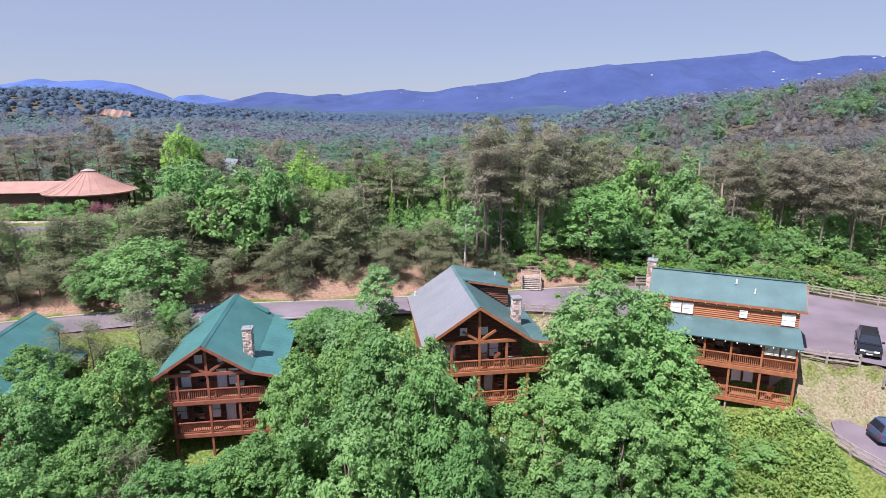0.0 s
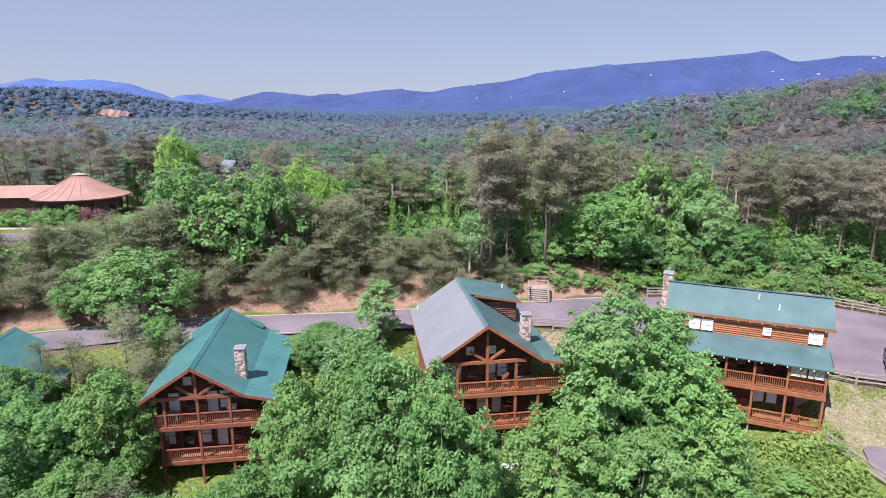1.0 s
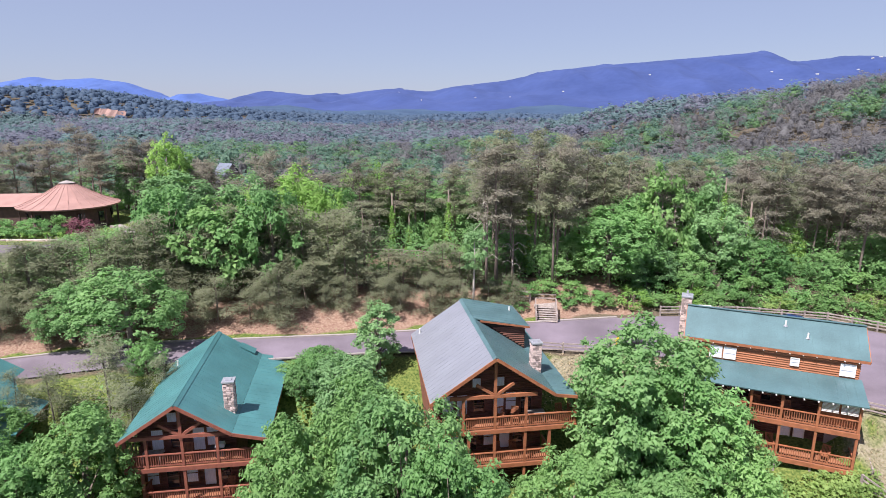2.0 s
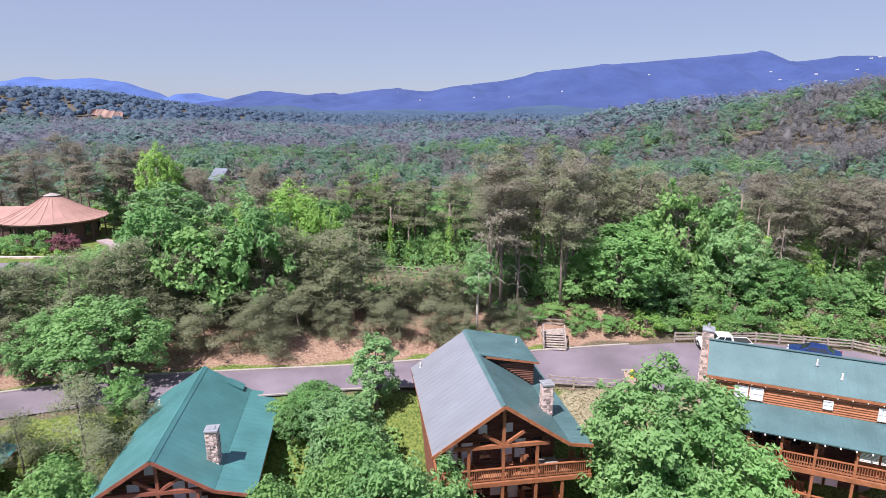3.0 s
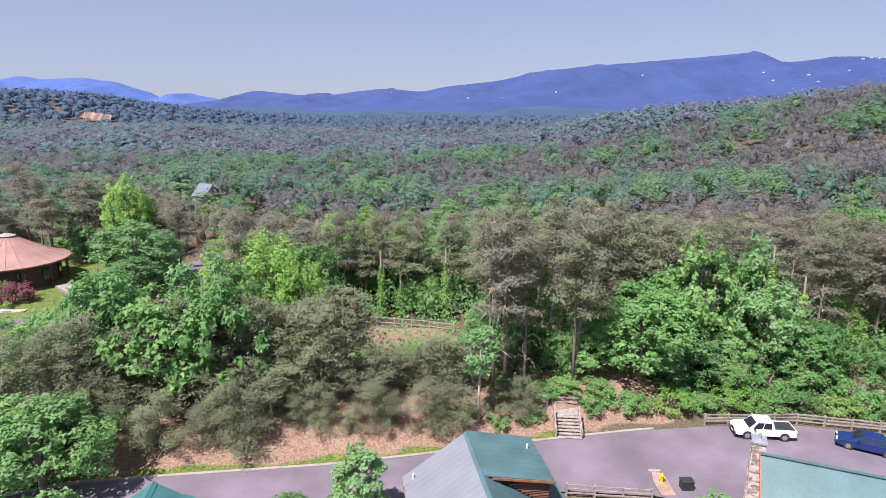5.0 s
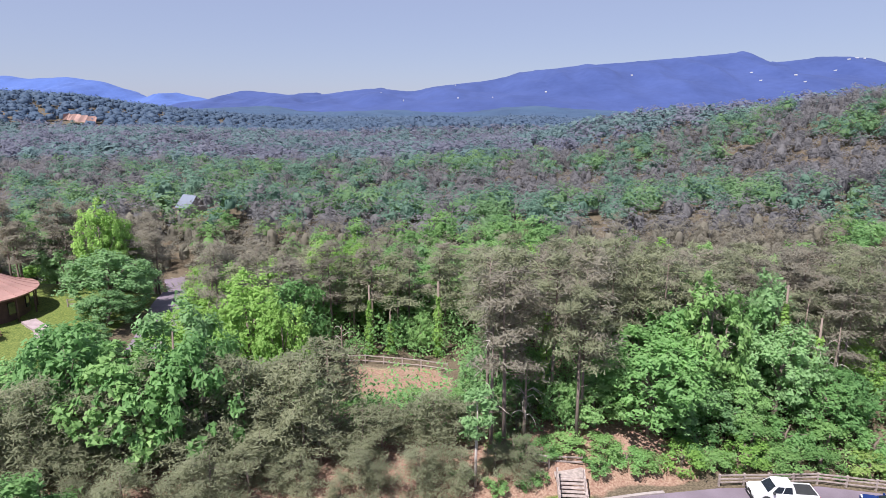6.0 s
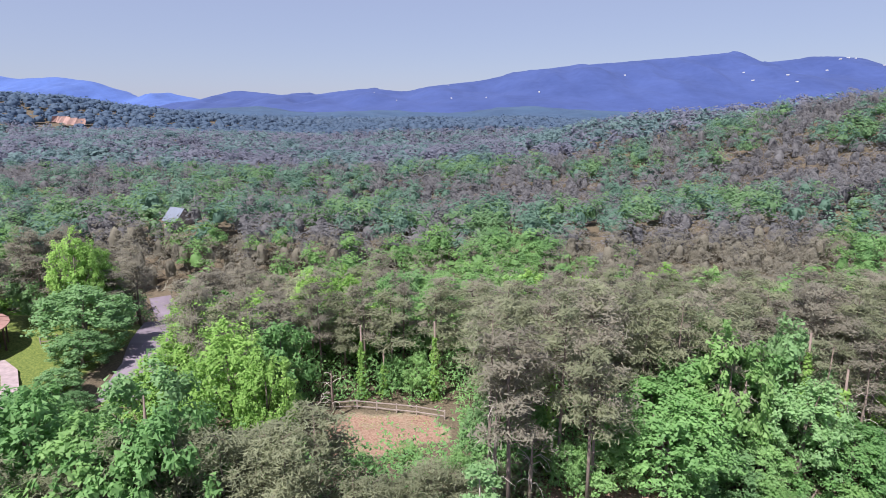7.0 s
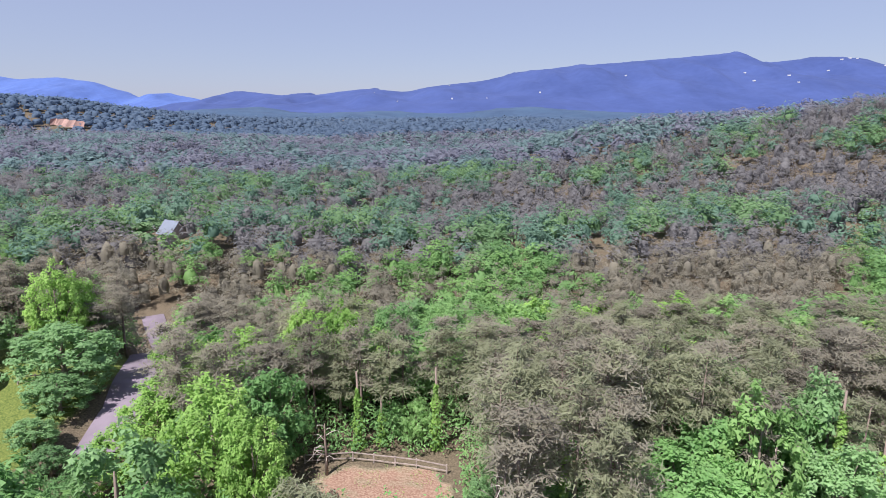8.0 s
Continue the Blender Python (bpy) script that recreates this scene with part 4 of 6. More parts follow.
put(vined, 7.6, 40.9, 1.0, 40, .98, None, BIG_H)
put(vined, 1.6, 36.2, -1.2, 130, .7, None, BIG_H)

# scrubby brown junipers at the edge of the slope
juniper = pine("scrubby grey-green juniper with brown inner twigs", 31, 9.0, 3.0, 4800, L_PINE, .05, .38, 0, .38)
scrub = pine("scrubby olive pine on the clay bank", 33, 11.0, 2.5, 3000, L_PINE, .18, .44, 3, .34)
for x, y, top in ((-28.6, 52.6, 4.6), (-32.6, 51.4, 2.4), (-25.6, 50.2, 1.6), (-22.0, 37.2, -2.2), (-36, 52, 2.0), (-24.9, 54.5, 2.2), (-53.5, 75.5, 6.2), (-48.2, 76.2, 6.6), (-57.6, 72.5, 5.6), (-40.6, 68.8, 5.6), (-45.0, 82.5, 7.0), (-38.5, 73.0, 7.4), (-62, 75, 6), (-51, 85.5, 6.0)):
    put(juniper, x, y, top, None, 1.15, None, 9.0)

rnd = random.Random(14)
for i in range(-15, 29):
    x = -38 + i * 1.62 + rnd.uniform(-.6, .6)
    for d_, lo, hi in ((3.9, 3.4, 5.6), (7.8, 7.0, 11.0)):
        y = float(lerp(x, FAR_EDGE)) + d_ + rnd.uniform(-.8, .8)
        if not (-16 < x < 3 and y > 80) and x < 7.6:
            top = rnd.uniform(lo, hi) * (1.15 if x < -9 else (.95 if d_ < 5 else .72))
            if d_ > 5:
                put(scrub, x, y, top, rnd.uniform(0, 360), 1.1 * 11 / max(6, top - float(height(x, y))), None, 11.0)
            elif i % 4 != 1:
                put(juniper, x, y, top, rnd.uniform(0, 360), .9 * 9 / max(5, top - float(height(x, y))), None, 9.0)

# trees between the cabins and by the road
slender = broadleaf("slender light green young tree beside the road", 41, 8.0, 1.75, 3.9, 8000, .24, L_BLUE, 110, .42)
put(slender, -6.8, 58.6, 6.1, 20, 1.12, None, 8.0, sink=.5)
mids = [broadleaf("leafy green broad tree in full foliage", 51 + i, 12.0, r, 5.7, 9600, .38, m_, 300, .6, lobes=26, reach=.6, flat=.85) for i, (r, m_) in enumerate(((4.6, L_LIGHT), (4.8, L_DEEP), (4.4, L_LIME), (4.2, L_BLUE)))]
MID_H = 12.0
lites = [broadleaf("leafy green tree among the pines", 61 + i, 12.0, r, 5.6, 3400, .62, m_, 90, .85, lobes=20, flat=.85) for i, (r, m_) in enumerate(((4.6, L_MID), (4.8, L_DEEP), (4.4, L_LIME), (4.2, L_BLUE)))]
for k, x, y, top, sx, lab in ((0, -31.0, 61.2, 8.1, 1.0, "round-crowned light green tree beside the road"), (0, -37.5, 62.8, 6.3, .9, ""), (1, -27.5, 57.0, 2.6, .8, ""), (3, -9.6, 55.0, 2.3, .8, ""), (0, -13.4, 55.6, .9, .7, ""), (3, -8.2, 52.0, 3.0, .7, ""),
                              (1, 20.0, 79.2, 11.4, 1.25, "large fresh green oak at the edge of the parking lot"), (0, 14.6, 78.0, 7.4, .9, ""), (3, 24.6, 78.4, 7.0, 1.0, ""), (3, 34.0, 80.2, 11.3, .95, ""), (1, 38.4, 79.4, 7.5, .9, ""), (0, 29.6, 79.5, 6.0, .8, ""),
                              (0, 46.5, 78.0, 6.0, .9, ""), (0, 53.8, 79.6, 7.8, .95, ""), (3, 60.5, 77.0, 6.5, .95, ""), (0, 52.0, 73.6, 4.0, .9, ""), (2, 45.0, 84.5, 8.0, .6, ""), (0, 67, 80, 8.5, 1, ""),
                              (2, -20.6, 87.4, 14.4, 1.05, "bright lime-green tree at the wood's edge"), (2, -16.2, 84.4, 12.6, .7, ""), (2, -26.8, 104.0, 11.2, 1.0, ""), (2, -36.0, 117.8, 8.4, .8, ""), (2, -31.5, 110.0, 9.0, .8, ""), (3, -46.4, 109.0, 12.6, 1.4, "silvery green soft-leaved tree by the lane"), (3, -43.8, 103.0, 8.6, 1.1, ""), (3, -43.0, 96.5, 6.6, 1.1, ""), (3, -39.4, 93.0, 5.4, .9, ""), (2, -30.4, 98.0, 9.5, .9, ""), (2, -31.6, 92.0, 7.4, .85, ""), (0, -34.5, 87.5, 5.6, .75, ""),
                              (2, -51.6, 117.5, 17.4, .8, "tall yellow-green tree beside the round pavilion"), (2, -50.5, 121.0, 15, .7, ""), (0, -44.0, 72.0, 5.4, .9, ""), (0, -50.8, 72.6, 6.2, .9, ""), (1, -55, 66, 5.0, .9, ""), (0, -60.5, 70.0, 5.6, .8, ""), (1, -58.5, 77.0, 5.4, .8, ""), (0, -64, 82, 6.0, .8, ""), (0, -46.5, 66.8, 4.6, .75, ""), (0, -56.5, 85.5, 5.0, .7, ""), (0, -41.5, 79.0, 8.6, .8, ""), (0, -48, 80.5, 7.4, .8, ""), (3, -54, 82, 6, .8, ""),
                              (0, -24.4, 97, 10, .8, ""), (1, 6.8, 78.4, 7.5, .5, ""), (0, 1.6, 77.8, 6.6, .45, ""), (0, 11.2, 77.8, 7.0, .5, ""), (1, 8.8, 81.2, 9.0, .5, ""), (3, 3.6, 81.0, 8.6, .5, ""), (0, -2.0, 99.4, 6.5, .5, ""), (1, -5.0, 100.4, 6.0, .5, ""), (3, 6.5, 90, 8, .5, ""), (2, -12, 114, 12.5, .8, ""), (0, -5.5, 118, 11.5, .9, ""), (2, -17.5, 118, 11, .8, ""), (0, 2, 121, 10.5, .8, "")):
    put(mids[k], x, y, top, None, sx * 12 / max(7.0, top - float(height(x, y))) * .97, None, MID_H, lab)

shrubs = [broadleaf("rounded leafy shrub at the edge of the lot", 71 + i, 3.0, 1.7, 1.5, 2000, .22, m_, 30, .5, name="shrub") for i, m_ in enumerate((L_MID, L_LIME, L_DEEP, L_PURPLE, L_GRASS))]
for o in shrubs:
    o["category"] = "shrub"
clipped = broadleaf("clipped drum-shaped dark green bush by the road", 81, 3.0, 1.75, 1.35, 14000, .12, L_DEEP, 420, .22, name="clipped_bush", skew=.03, reach=.5, lobes=24)
clipped["category"] = "bush"
put(clipped, -12.3, 58.9, 1.25, 0, 1.35, -1.6, 3.0)
for k, x, y, top, sx in ((1, 21.9, 74.0, 2.6, 1.0), (1, 28.0, 74.6, 2.7, 1.0), (0, 25.2, 74.0, 1.8, .9), (0, 31.0, 73.6, 2.0, 1), (0, 34.5, 73.4, 2.2, 1), (4, 38.5, 72.8, 2.1, 1), (0, 42.5, 71.6, 2.2, 1.1), (0, 46, 69.4, 2.1, 1.1), (4, 49.5, 67, 2.0, 1), (0, 53, 64, 2.2, 1),
                         (2, -13.2, 57.1, .8, .9), (0, -15.0, 57.8, .2, .9), (0, -10.2, 57.0, .4, .9), (0, 18.5, 40.0, -6.2, 1.2), (4, 21.5, 42.8, -5.6, 1.2), (4, 24.5, 40.5, -6.4, 1.3), (0, 26.5, 43.6, -5.2, 1.1), (4, 22.5, 37.0, -8.0, 1.3), (0, 27.5, 38.0, -6.6, 1.2), (4, 25.0, 34.5, -8.4, 1.3), (1, 29.0, 41.4, -4.6, .9), (2, 20.0, 46.0, -4.6, 1.0), (4, 28.4, 36.0, -6.4, 1.1), (2, 4.4, 70.6, 1.9, .5), (2, 6.8, 71.0, 1.5, .4), (2, 13.6, 72.8, 2.1, .6), (2, 8.3, 71.6, 1.7, .5), (2, 1.5, 71.4, 2.4, .55), (0, 18.0, 73.6, 2.0, 1.0), (2, 24.0, 76.0, 3.4, .9), (2, -13.6, 86.0, 3.4, 1.0), (0, -3.2, 84.6, 3.0, .9), (2, -8.6, 83.6, 3.0, .9), (2, 9.0, 74.2, 2.8, 1.0), (0, 11.4, 75.0, 3.2, 1.0), (2, 6.4, 74.6, 3.4, 1.0), (0, 14.4, 74.4, 3.2, .9), (2, 16.6, 73.8, 2.4, .9),
                         (0, 29.5, 76.0, 3.4, 1.2), (2, 33.0, 76.4, 3.8, 1.2), (0, 36.6, 75.6, 3.4, 1.2), (2, 40.4, 74.6, 3.4, 1.2), (0, 44.2, 73.0, 3.2, 1.2), (4, 47.8, 71.0, 3.0, 1.1), (0, 51.0, 68.6, 3.0, 1.2), (2, 54.6, 66.2, 3.0, 1.2), (0, 57.4, 62.6, 2.8, 1.1), (0, 56.6, 71.0, 4.0, 1.3), (2, 62.0, 66.0, 4.0, 1.3), (0, 49.0, 75.0, 4.2, 1.3),
                         (3, -57.2, 97.6, 6.6, 1.2), (2, -60.6, 96.4, 6.4, 1.0), (2, -62.8, 96.0, 6.8, 1.1), (2, -65.4, 95.8, 6.6, 1.1), (2, -68.2, 95.8, 6.6, 1.1), (2, -71.2, 96.0, 6.4, 1.1), (0, -59.4, 97.2, 7.0, .9)):
    put(shrubs[k], x, y, top, None, sx * 3.0 / max(1.4, top - float(height(x, y))), None, 3.0)

# pines of the wood
pines = [pine("tall sparse pine with olive needles and bare lower trunk", 91 + i, 16.0, r, 2500, m_, cf, .6) for i, (r, m_, cf) in enumerate(((2.9, L_PINE, .42), (3.2, L_PINE, .5), (2.8, L_BROWN, .45), (3.1, L_BROWN, .52)))]
for o in pines[2:]:
    o["label"] = "tall sparse pine with brownish needles, bare lower trunk"
PINES = ((0, 4.3, 77.6, 19.6), (1, 10.6, 78.5, 20.2), (0, 6.6, 82.0, 20.4), (1, 14.8, 84.5, 19.4), (1, 12.4, 75.4, 17.0), (1, 30.2, 86.0, 16.0), (0, 24, 86, 17.5), (2, 35, 90, 14), (3, 28.6, 83.6, 14.8), (0, 19.0, 87, 18.8),
         (0, -10.0, 75.4, 12.4), (1, -13.4, 73.6, 11.6), (0, -17.0, 74.6, 10.6), (1, -21.6, 74.8, 10.4), (0, -26.8, 74.4, 9.4), (1, -31.6, 76.4, 9.4), (2, -8.4, 101.5, 15.2), (1, -36, 77, 8.4), (1, -24.2, 72.4, 7.8), (0, -15.2, 71.6, 7.0), (1, -19.2, 71.6, 6.6), (0, -28.8, 71.2, 6.2),
         (2, -65.5, 117, 19), (3, -68.8, 119, 20), (2, -60.6, 122, 18), (3, -73, 117, 17), (2, -62.6, 114.6, 15.5), (3, -57.5, 125, 17), (2, -78, 120, 17), (2, -46.8, 125, 12.5), (3, -50.5, 132, 12.5), (2, -54.6, 140, 12), (3, -59, 149, 11), (2, -48, 119.5, 12), (3, -55.5, 133, 13), (2, 41.5, 82.5, 14.0), (3, 44.0, 88.5, 13.8), (0, 38.4, 84.2, 13.6), (1, 57, 86, 12))
for k, x, y, top in PINES:
    low = y < 76 and top < 12.6
    put(pines[k], x, y, top, None, 16.0 / (top - float(height(x, y))) * (1.05 if low else .95), None, 16.0)


def free(x, y):
    """True where the wood may grow."""
    d = y - float(lerp(x, FAR_EDGE))
    if d < 5 or (x > 22 and d < 9):
        return False
    if -16 < x < 3 and 81 < y < 97.5:
        return False
    if -80 < x < -42 and 86 < y < 117:
        return False
    for (ax, ay), (bx, by) in zip(SIDE_ROAD[:-1], SIDE_ROAD[1:]):
        t = min(1, max(0, ((x - ax) * (bx - ax) + (y - ay) * (by - ay)) / ((bx - ax) ** 2 + (by - ay) ** 2)))
        if math.hypot(x - ax - t * (bx - ax), y - ay - t * (by - ay)) < (5.6 if y > 92 else 4.0):
            return False
    if y < 94 and -40 < x < -14 and y > 78 or x < -38 and y < 112 or -15 < x < 3.5 and y < 98:
        return False
    return math.hypot(x - 20, y - 79) > 6.5 and math.hypot(x - 34, y - 80) > 4


def canopy(x, y):
    """Height of the tree tops."""
    return float(np.interp(y, [70, 80, 95, 112, 130, 150, 175, 240, 300, 450, 2000], [16, 17.6, 15.8, 12.0, 8.5, 3.0, -1.0, 4, 2, 9.5, 14])) + 1.6 * math.exp(-((x - 6) / 8) ** 2 - ((y - 78) / 8) ** 2) - .03 * max(0, abs(x) - 24) * (y < 140)


rnd = random.Random(5)
step = 4.7
for j in range(0, 13):
    for i in range(-26, 27):
        x, y = i * step + rnd.uniform(-1.7, 1.7) + (j % 2) * 2.3, 73 + j * step + rnd.uniform(-1.7, 1.7)
        if abs(x) > .80 * (y - 10) + 12 or not free(x, y):
            continue
        v = wobble(x, y, .045, 3.0) + .5 * wobble(x, y, .13, 8.0)
        top = canopy(x, y) + rnd.uniform(-2.6, 1.2)
        z = float(height(x, y))
        if top - z < 6:
            top = z + rnd.uniform(9, 13)
        leafy = v > ((.42 if y < 104 else .1) if x > -14 else .02) and not (-2 < x < 17 and y < 100)
        if leafy:
            put(lites[rnd.choice((0, 0, 1, 2, 3) if y > 100 else (0, 1, 1, 3))], x, y, top - 2.2, rnd.uniform(0, 360), rnd.uniform(.85, 1.1) * 12 / (top - z), None, MID_H)
        else:
            put(pines[rnd.choice((0, 1, 2, 3) if x > -20 else (0, 2, 3, 2))], x, y, top, rnd.uniform(0, 360), rnd.uniform(.85, 1.2) * 16 / (top - z), None, 16.0)
for k, x, y, top, r in ((2, 27, 127, 8.6, 4.0), (0, 33, 130, 8.4, 3.8), (2, 39.5, 127, 9.4, 4.8), (0, 46, 124, 8.6, 4.2), (2, 57, 115, 9.0, 4.0), (2, 63, 113.5, 9.4, 4.4), (0, 70, 116, 9.0, 4.2), (2, 77, 118, 8.6, 4.4), (0, 12, 132, 7.6, 4.0), (2, 18, 131, 7.8, 4.2), (0, -20, 135, 8.4, 4.4), (2, -11, 128, 9.0, 4.0), (3, -3, 130, 8.6, 4.0), (0, 50, 131, 8.0, 4.2), (3, 84, 124, 8.0, 4.2)):
    h_ = top - float(height(x, y)) + .3
    put(lites[k], x, y, top, rnd.uniform(0, 360), r / 4.6 * 12 / h_, None, MID_H, "fresh green leafy tree among the pines")
for p in (*bigs, vined, juniper, scrub, slender, *mids, *lites, *shrubs, clipped, *pines):
    drop_proto(p)


def leafy_stuff(name, label, places, material, per, leaf, slim=.6, seed=1, spread=(2.2, 3.2), clumps=26, loose=.3, core=.68):
    """One object of many crowns, each a dome of leaf clumps: places are (x, y, top, radius)."""
    rng = np.random.default_rng(seed)
    P, F, S, cores = [], [], [], []
    ring = np.arange(6) * math.tau / 6
    dome = np.array([(math.cos(a) * q, math.sin(a) * q, h) for q, h in ((.8, -.6), (.86, 0), (.6, .55)) for a in ring] + [(0, 0, .8)])
    fans = [(k, (k + 1) % 6, (k + 1) % 6 + 6) for k in range(6)] + [(k, (k + 1) % 6 + 6, k + 6) for k in range(6)]
    dome_f = np.array(fans + [(a + 6, b + 6, c + 6) for a, b, c in fans] + [(12 + k, 12 + (k + 1) % 6, 18) for k in range(6)])
    for x, y, top, r in places:
        tall = r * spread[1] / spread[0] * rng.uniform(.85, 1.15)
        d = rng.normal(size=(clumps, 3))
        d /= np.linalg.norm(d, axis=1, keepdims=True)
        d[:, 2] = np.abs(d[:, 2]) * 1.2 - .3
        d *= rng.uniform(.6, 1.0, (clumps, 1))
        w = rng.integers(0, clumps, per)
        u = rng.normal(size=(per, 3))
        u /= np.linalg.norm(u, axis=1, keepdims=True)
        u[:, 2] = np.where(u[:, 2] < -.3, -u[:, 2], u[:, 2])
        cores.append(np.array([x, y, top - tall]) + dome * rng.uniform(.75, 1.05, (19, 1)) * core * np.array([r, r, tall]))
        cr = (r * rng.uniform(.22, .42, clumps))[w][:, None] * rng.uniform(.5, 1.1, (per, 1))
        P.append(np.array([x, y, top - tall]) + d[w] * np.array([r, r, tall]) + u * cr * np.array([1, 1, .7]))
        F.append(.4 * u + .5 * d[w] + np.array([0, 0, .7]) + rng.normal(size=(per, 3)) * loose)
        S.append(np.full(per, leaf * r / spread[0]))
    v, q = leaf_cards(rng, np.concatenate(P), np.concatenate(F), np.concatenate(S), slim)
    inner = (dome_f[None] + 19 * np.arange(len(cores))[:, None, None]).reshape(-1, 3) + len(v)
    return tagged(part(name, (np.concatenate([v, *cores]), np.concatenate([q, inner])), material), label, "woods", kind="stuff")


# woods farther off; beyond 210 m distance haze is put into the leaf colours
belts = {}
rnd = random.Random(9)
def belt(y0, y1, step, keys):
    y = y0
    while y < y1:
        half = .80 * y + 20
        x = -half
        while x < half:
            px, py = x + rnd.uniform(-.4, .4) * step, y + rnd.uniform(-.4, .4) * step
            x += step
            if not free(px, py) or (math.hypot(px + 80, py - 227) < 8) or (math.hypot(px + 77, py - 218) < 6) or -475 < px < -430 and 795 < py < 855 or (abs(px - 230) < 9 and 426 < py < 446):
                continue
            v = .8 * wobble(px, py, .014, 3.0) + .7 * wobble(px, py, .045, 8.0) + rnd.uniform(-.42, .38)
            g = float(height(px, py))
            top = g + rnd.uniform(10, 14.5)
            if y < 200:
                top = max(g + 8, min(top, canopy(px, py) + 2))
            k = keys[0] if v < .10 + rnd.uniform(-.08, .08) else (keys[1] if v < .38 + rnd.uniform(-.12, .12) else keys[2])
            belts.setdefault(k, []).append((px, py, top, rnd.uniform(.75, 1.2) * step * (.6 if y > 800 else .63 if v < .10 else .68)))
        y += step * .86


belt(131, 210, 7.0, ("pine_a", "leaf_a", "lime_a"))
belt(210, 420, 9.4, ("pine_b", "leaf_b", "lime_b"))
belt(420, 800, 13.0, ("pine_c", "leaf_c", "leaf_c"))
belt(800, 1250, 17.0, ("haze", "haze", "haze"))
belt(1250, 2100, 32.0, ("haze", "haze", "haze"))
for key, (nm, lab, material, per, leaf, slim, sp) in {
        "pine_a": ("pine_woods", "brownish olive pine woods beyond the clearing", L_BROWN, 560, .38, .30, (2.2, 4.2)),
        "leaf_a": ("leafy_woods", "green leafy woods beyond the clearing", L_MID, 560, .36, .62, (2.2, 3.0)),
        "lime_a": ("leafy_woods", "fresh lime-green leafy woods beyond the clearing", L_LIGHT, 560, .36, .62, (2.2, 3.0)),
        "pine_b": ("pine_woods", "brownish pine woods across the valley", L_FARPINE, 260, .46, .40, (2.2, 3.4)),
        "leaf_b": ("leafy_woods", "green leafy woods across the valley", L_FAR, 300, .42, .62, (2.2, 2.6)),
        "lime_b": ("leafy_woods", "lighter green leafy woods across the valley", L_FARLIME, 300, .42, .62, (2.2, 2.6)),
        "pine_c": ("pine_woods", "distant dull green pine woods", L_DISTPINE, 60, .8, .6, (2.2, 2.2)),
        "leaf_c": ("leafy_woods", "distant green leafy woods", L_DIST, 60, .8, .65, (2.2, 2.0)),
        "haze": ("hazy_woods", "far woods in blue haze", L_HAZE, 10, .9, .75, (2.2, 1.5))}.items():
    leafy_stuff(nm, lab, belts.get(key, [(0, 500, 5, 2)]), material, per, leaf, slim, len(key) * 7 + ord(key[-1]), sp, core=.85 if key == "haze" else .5)


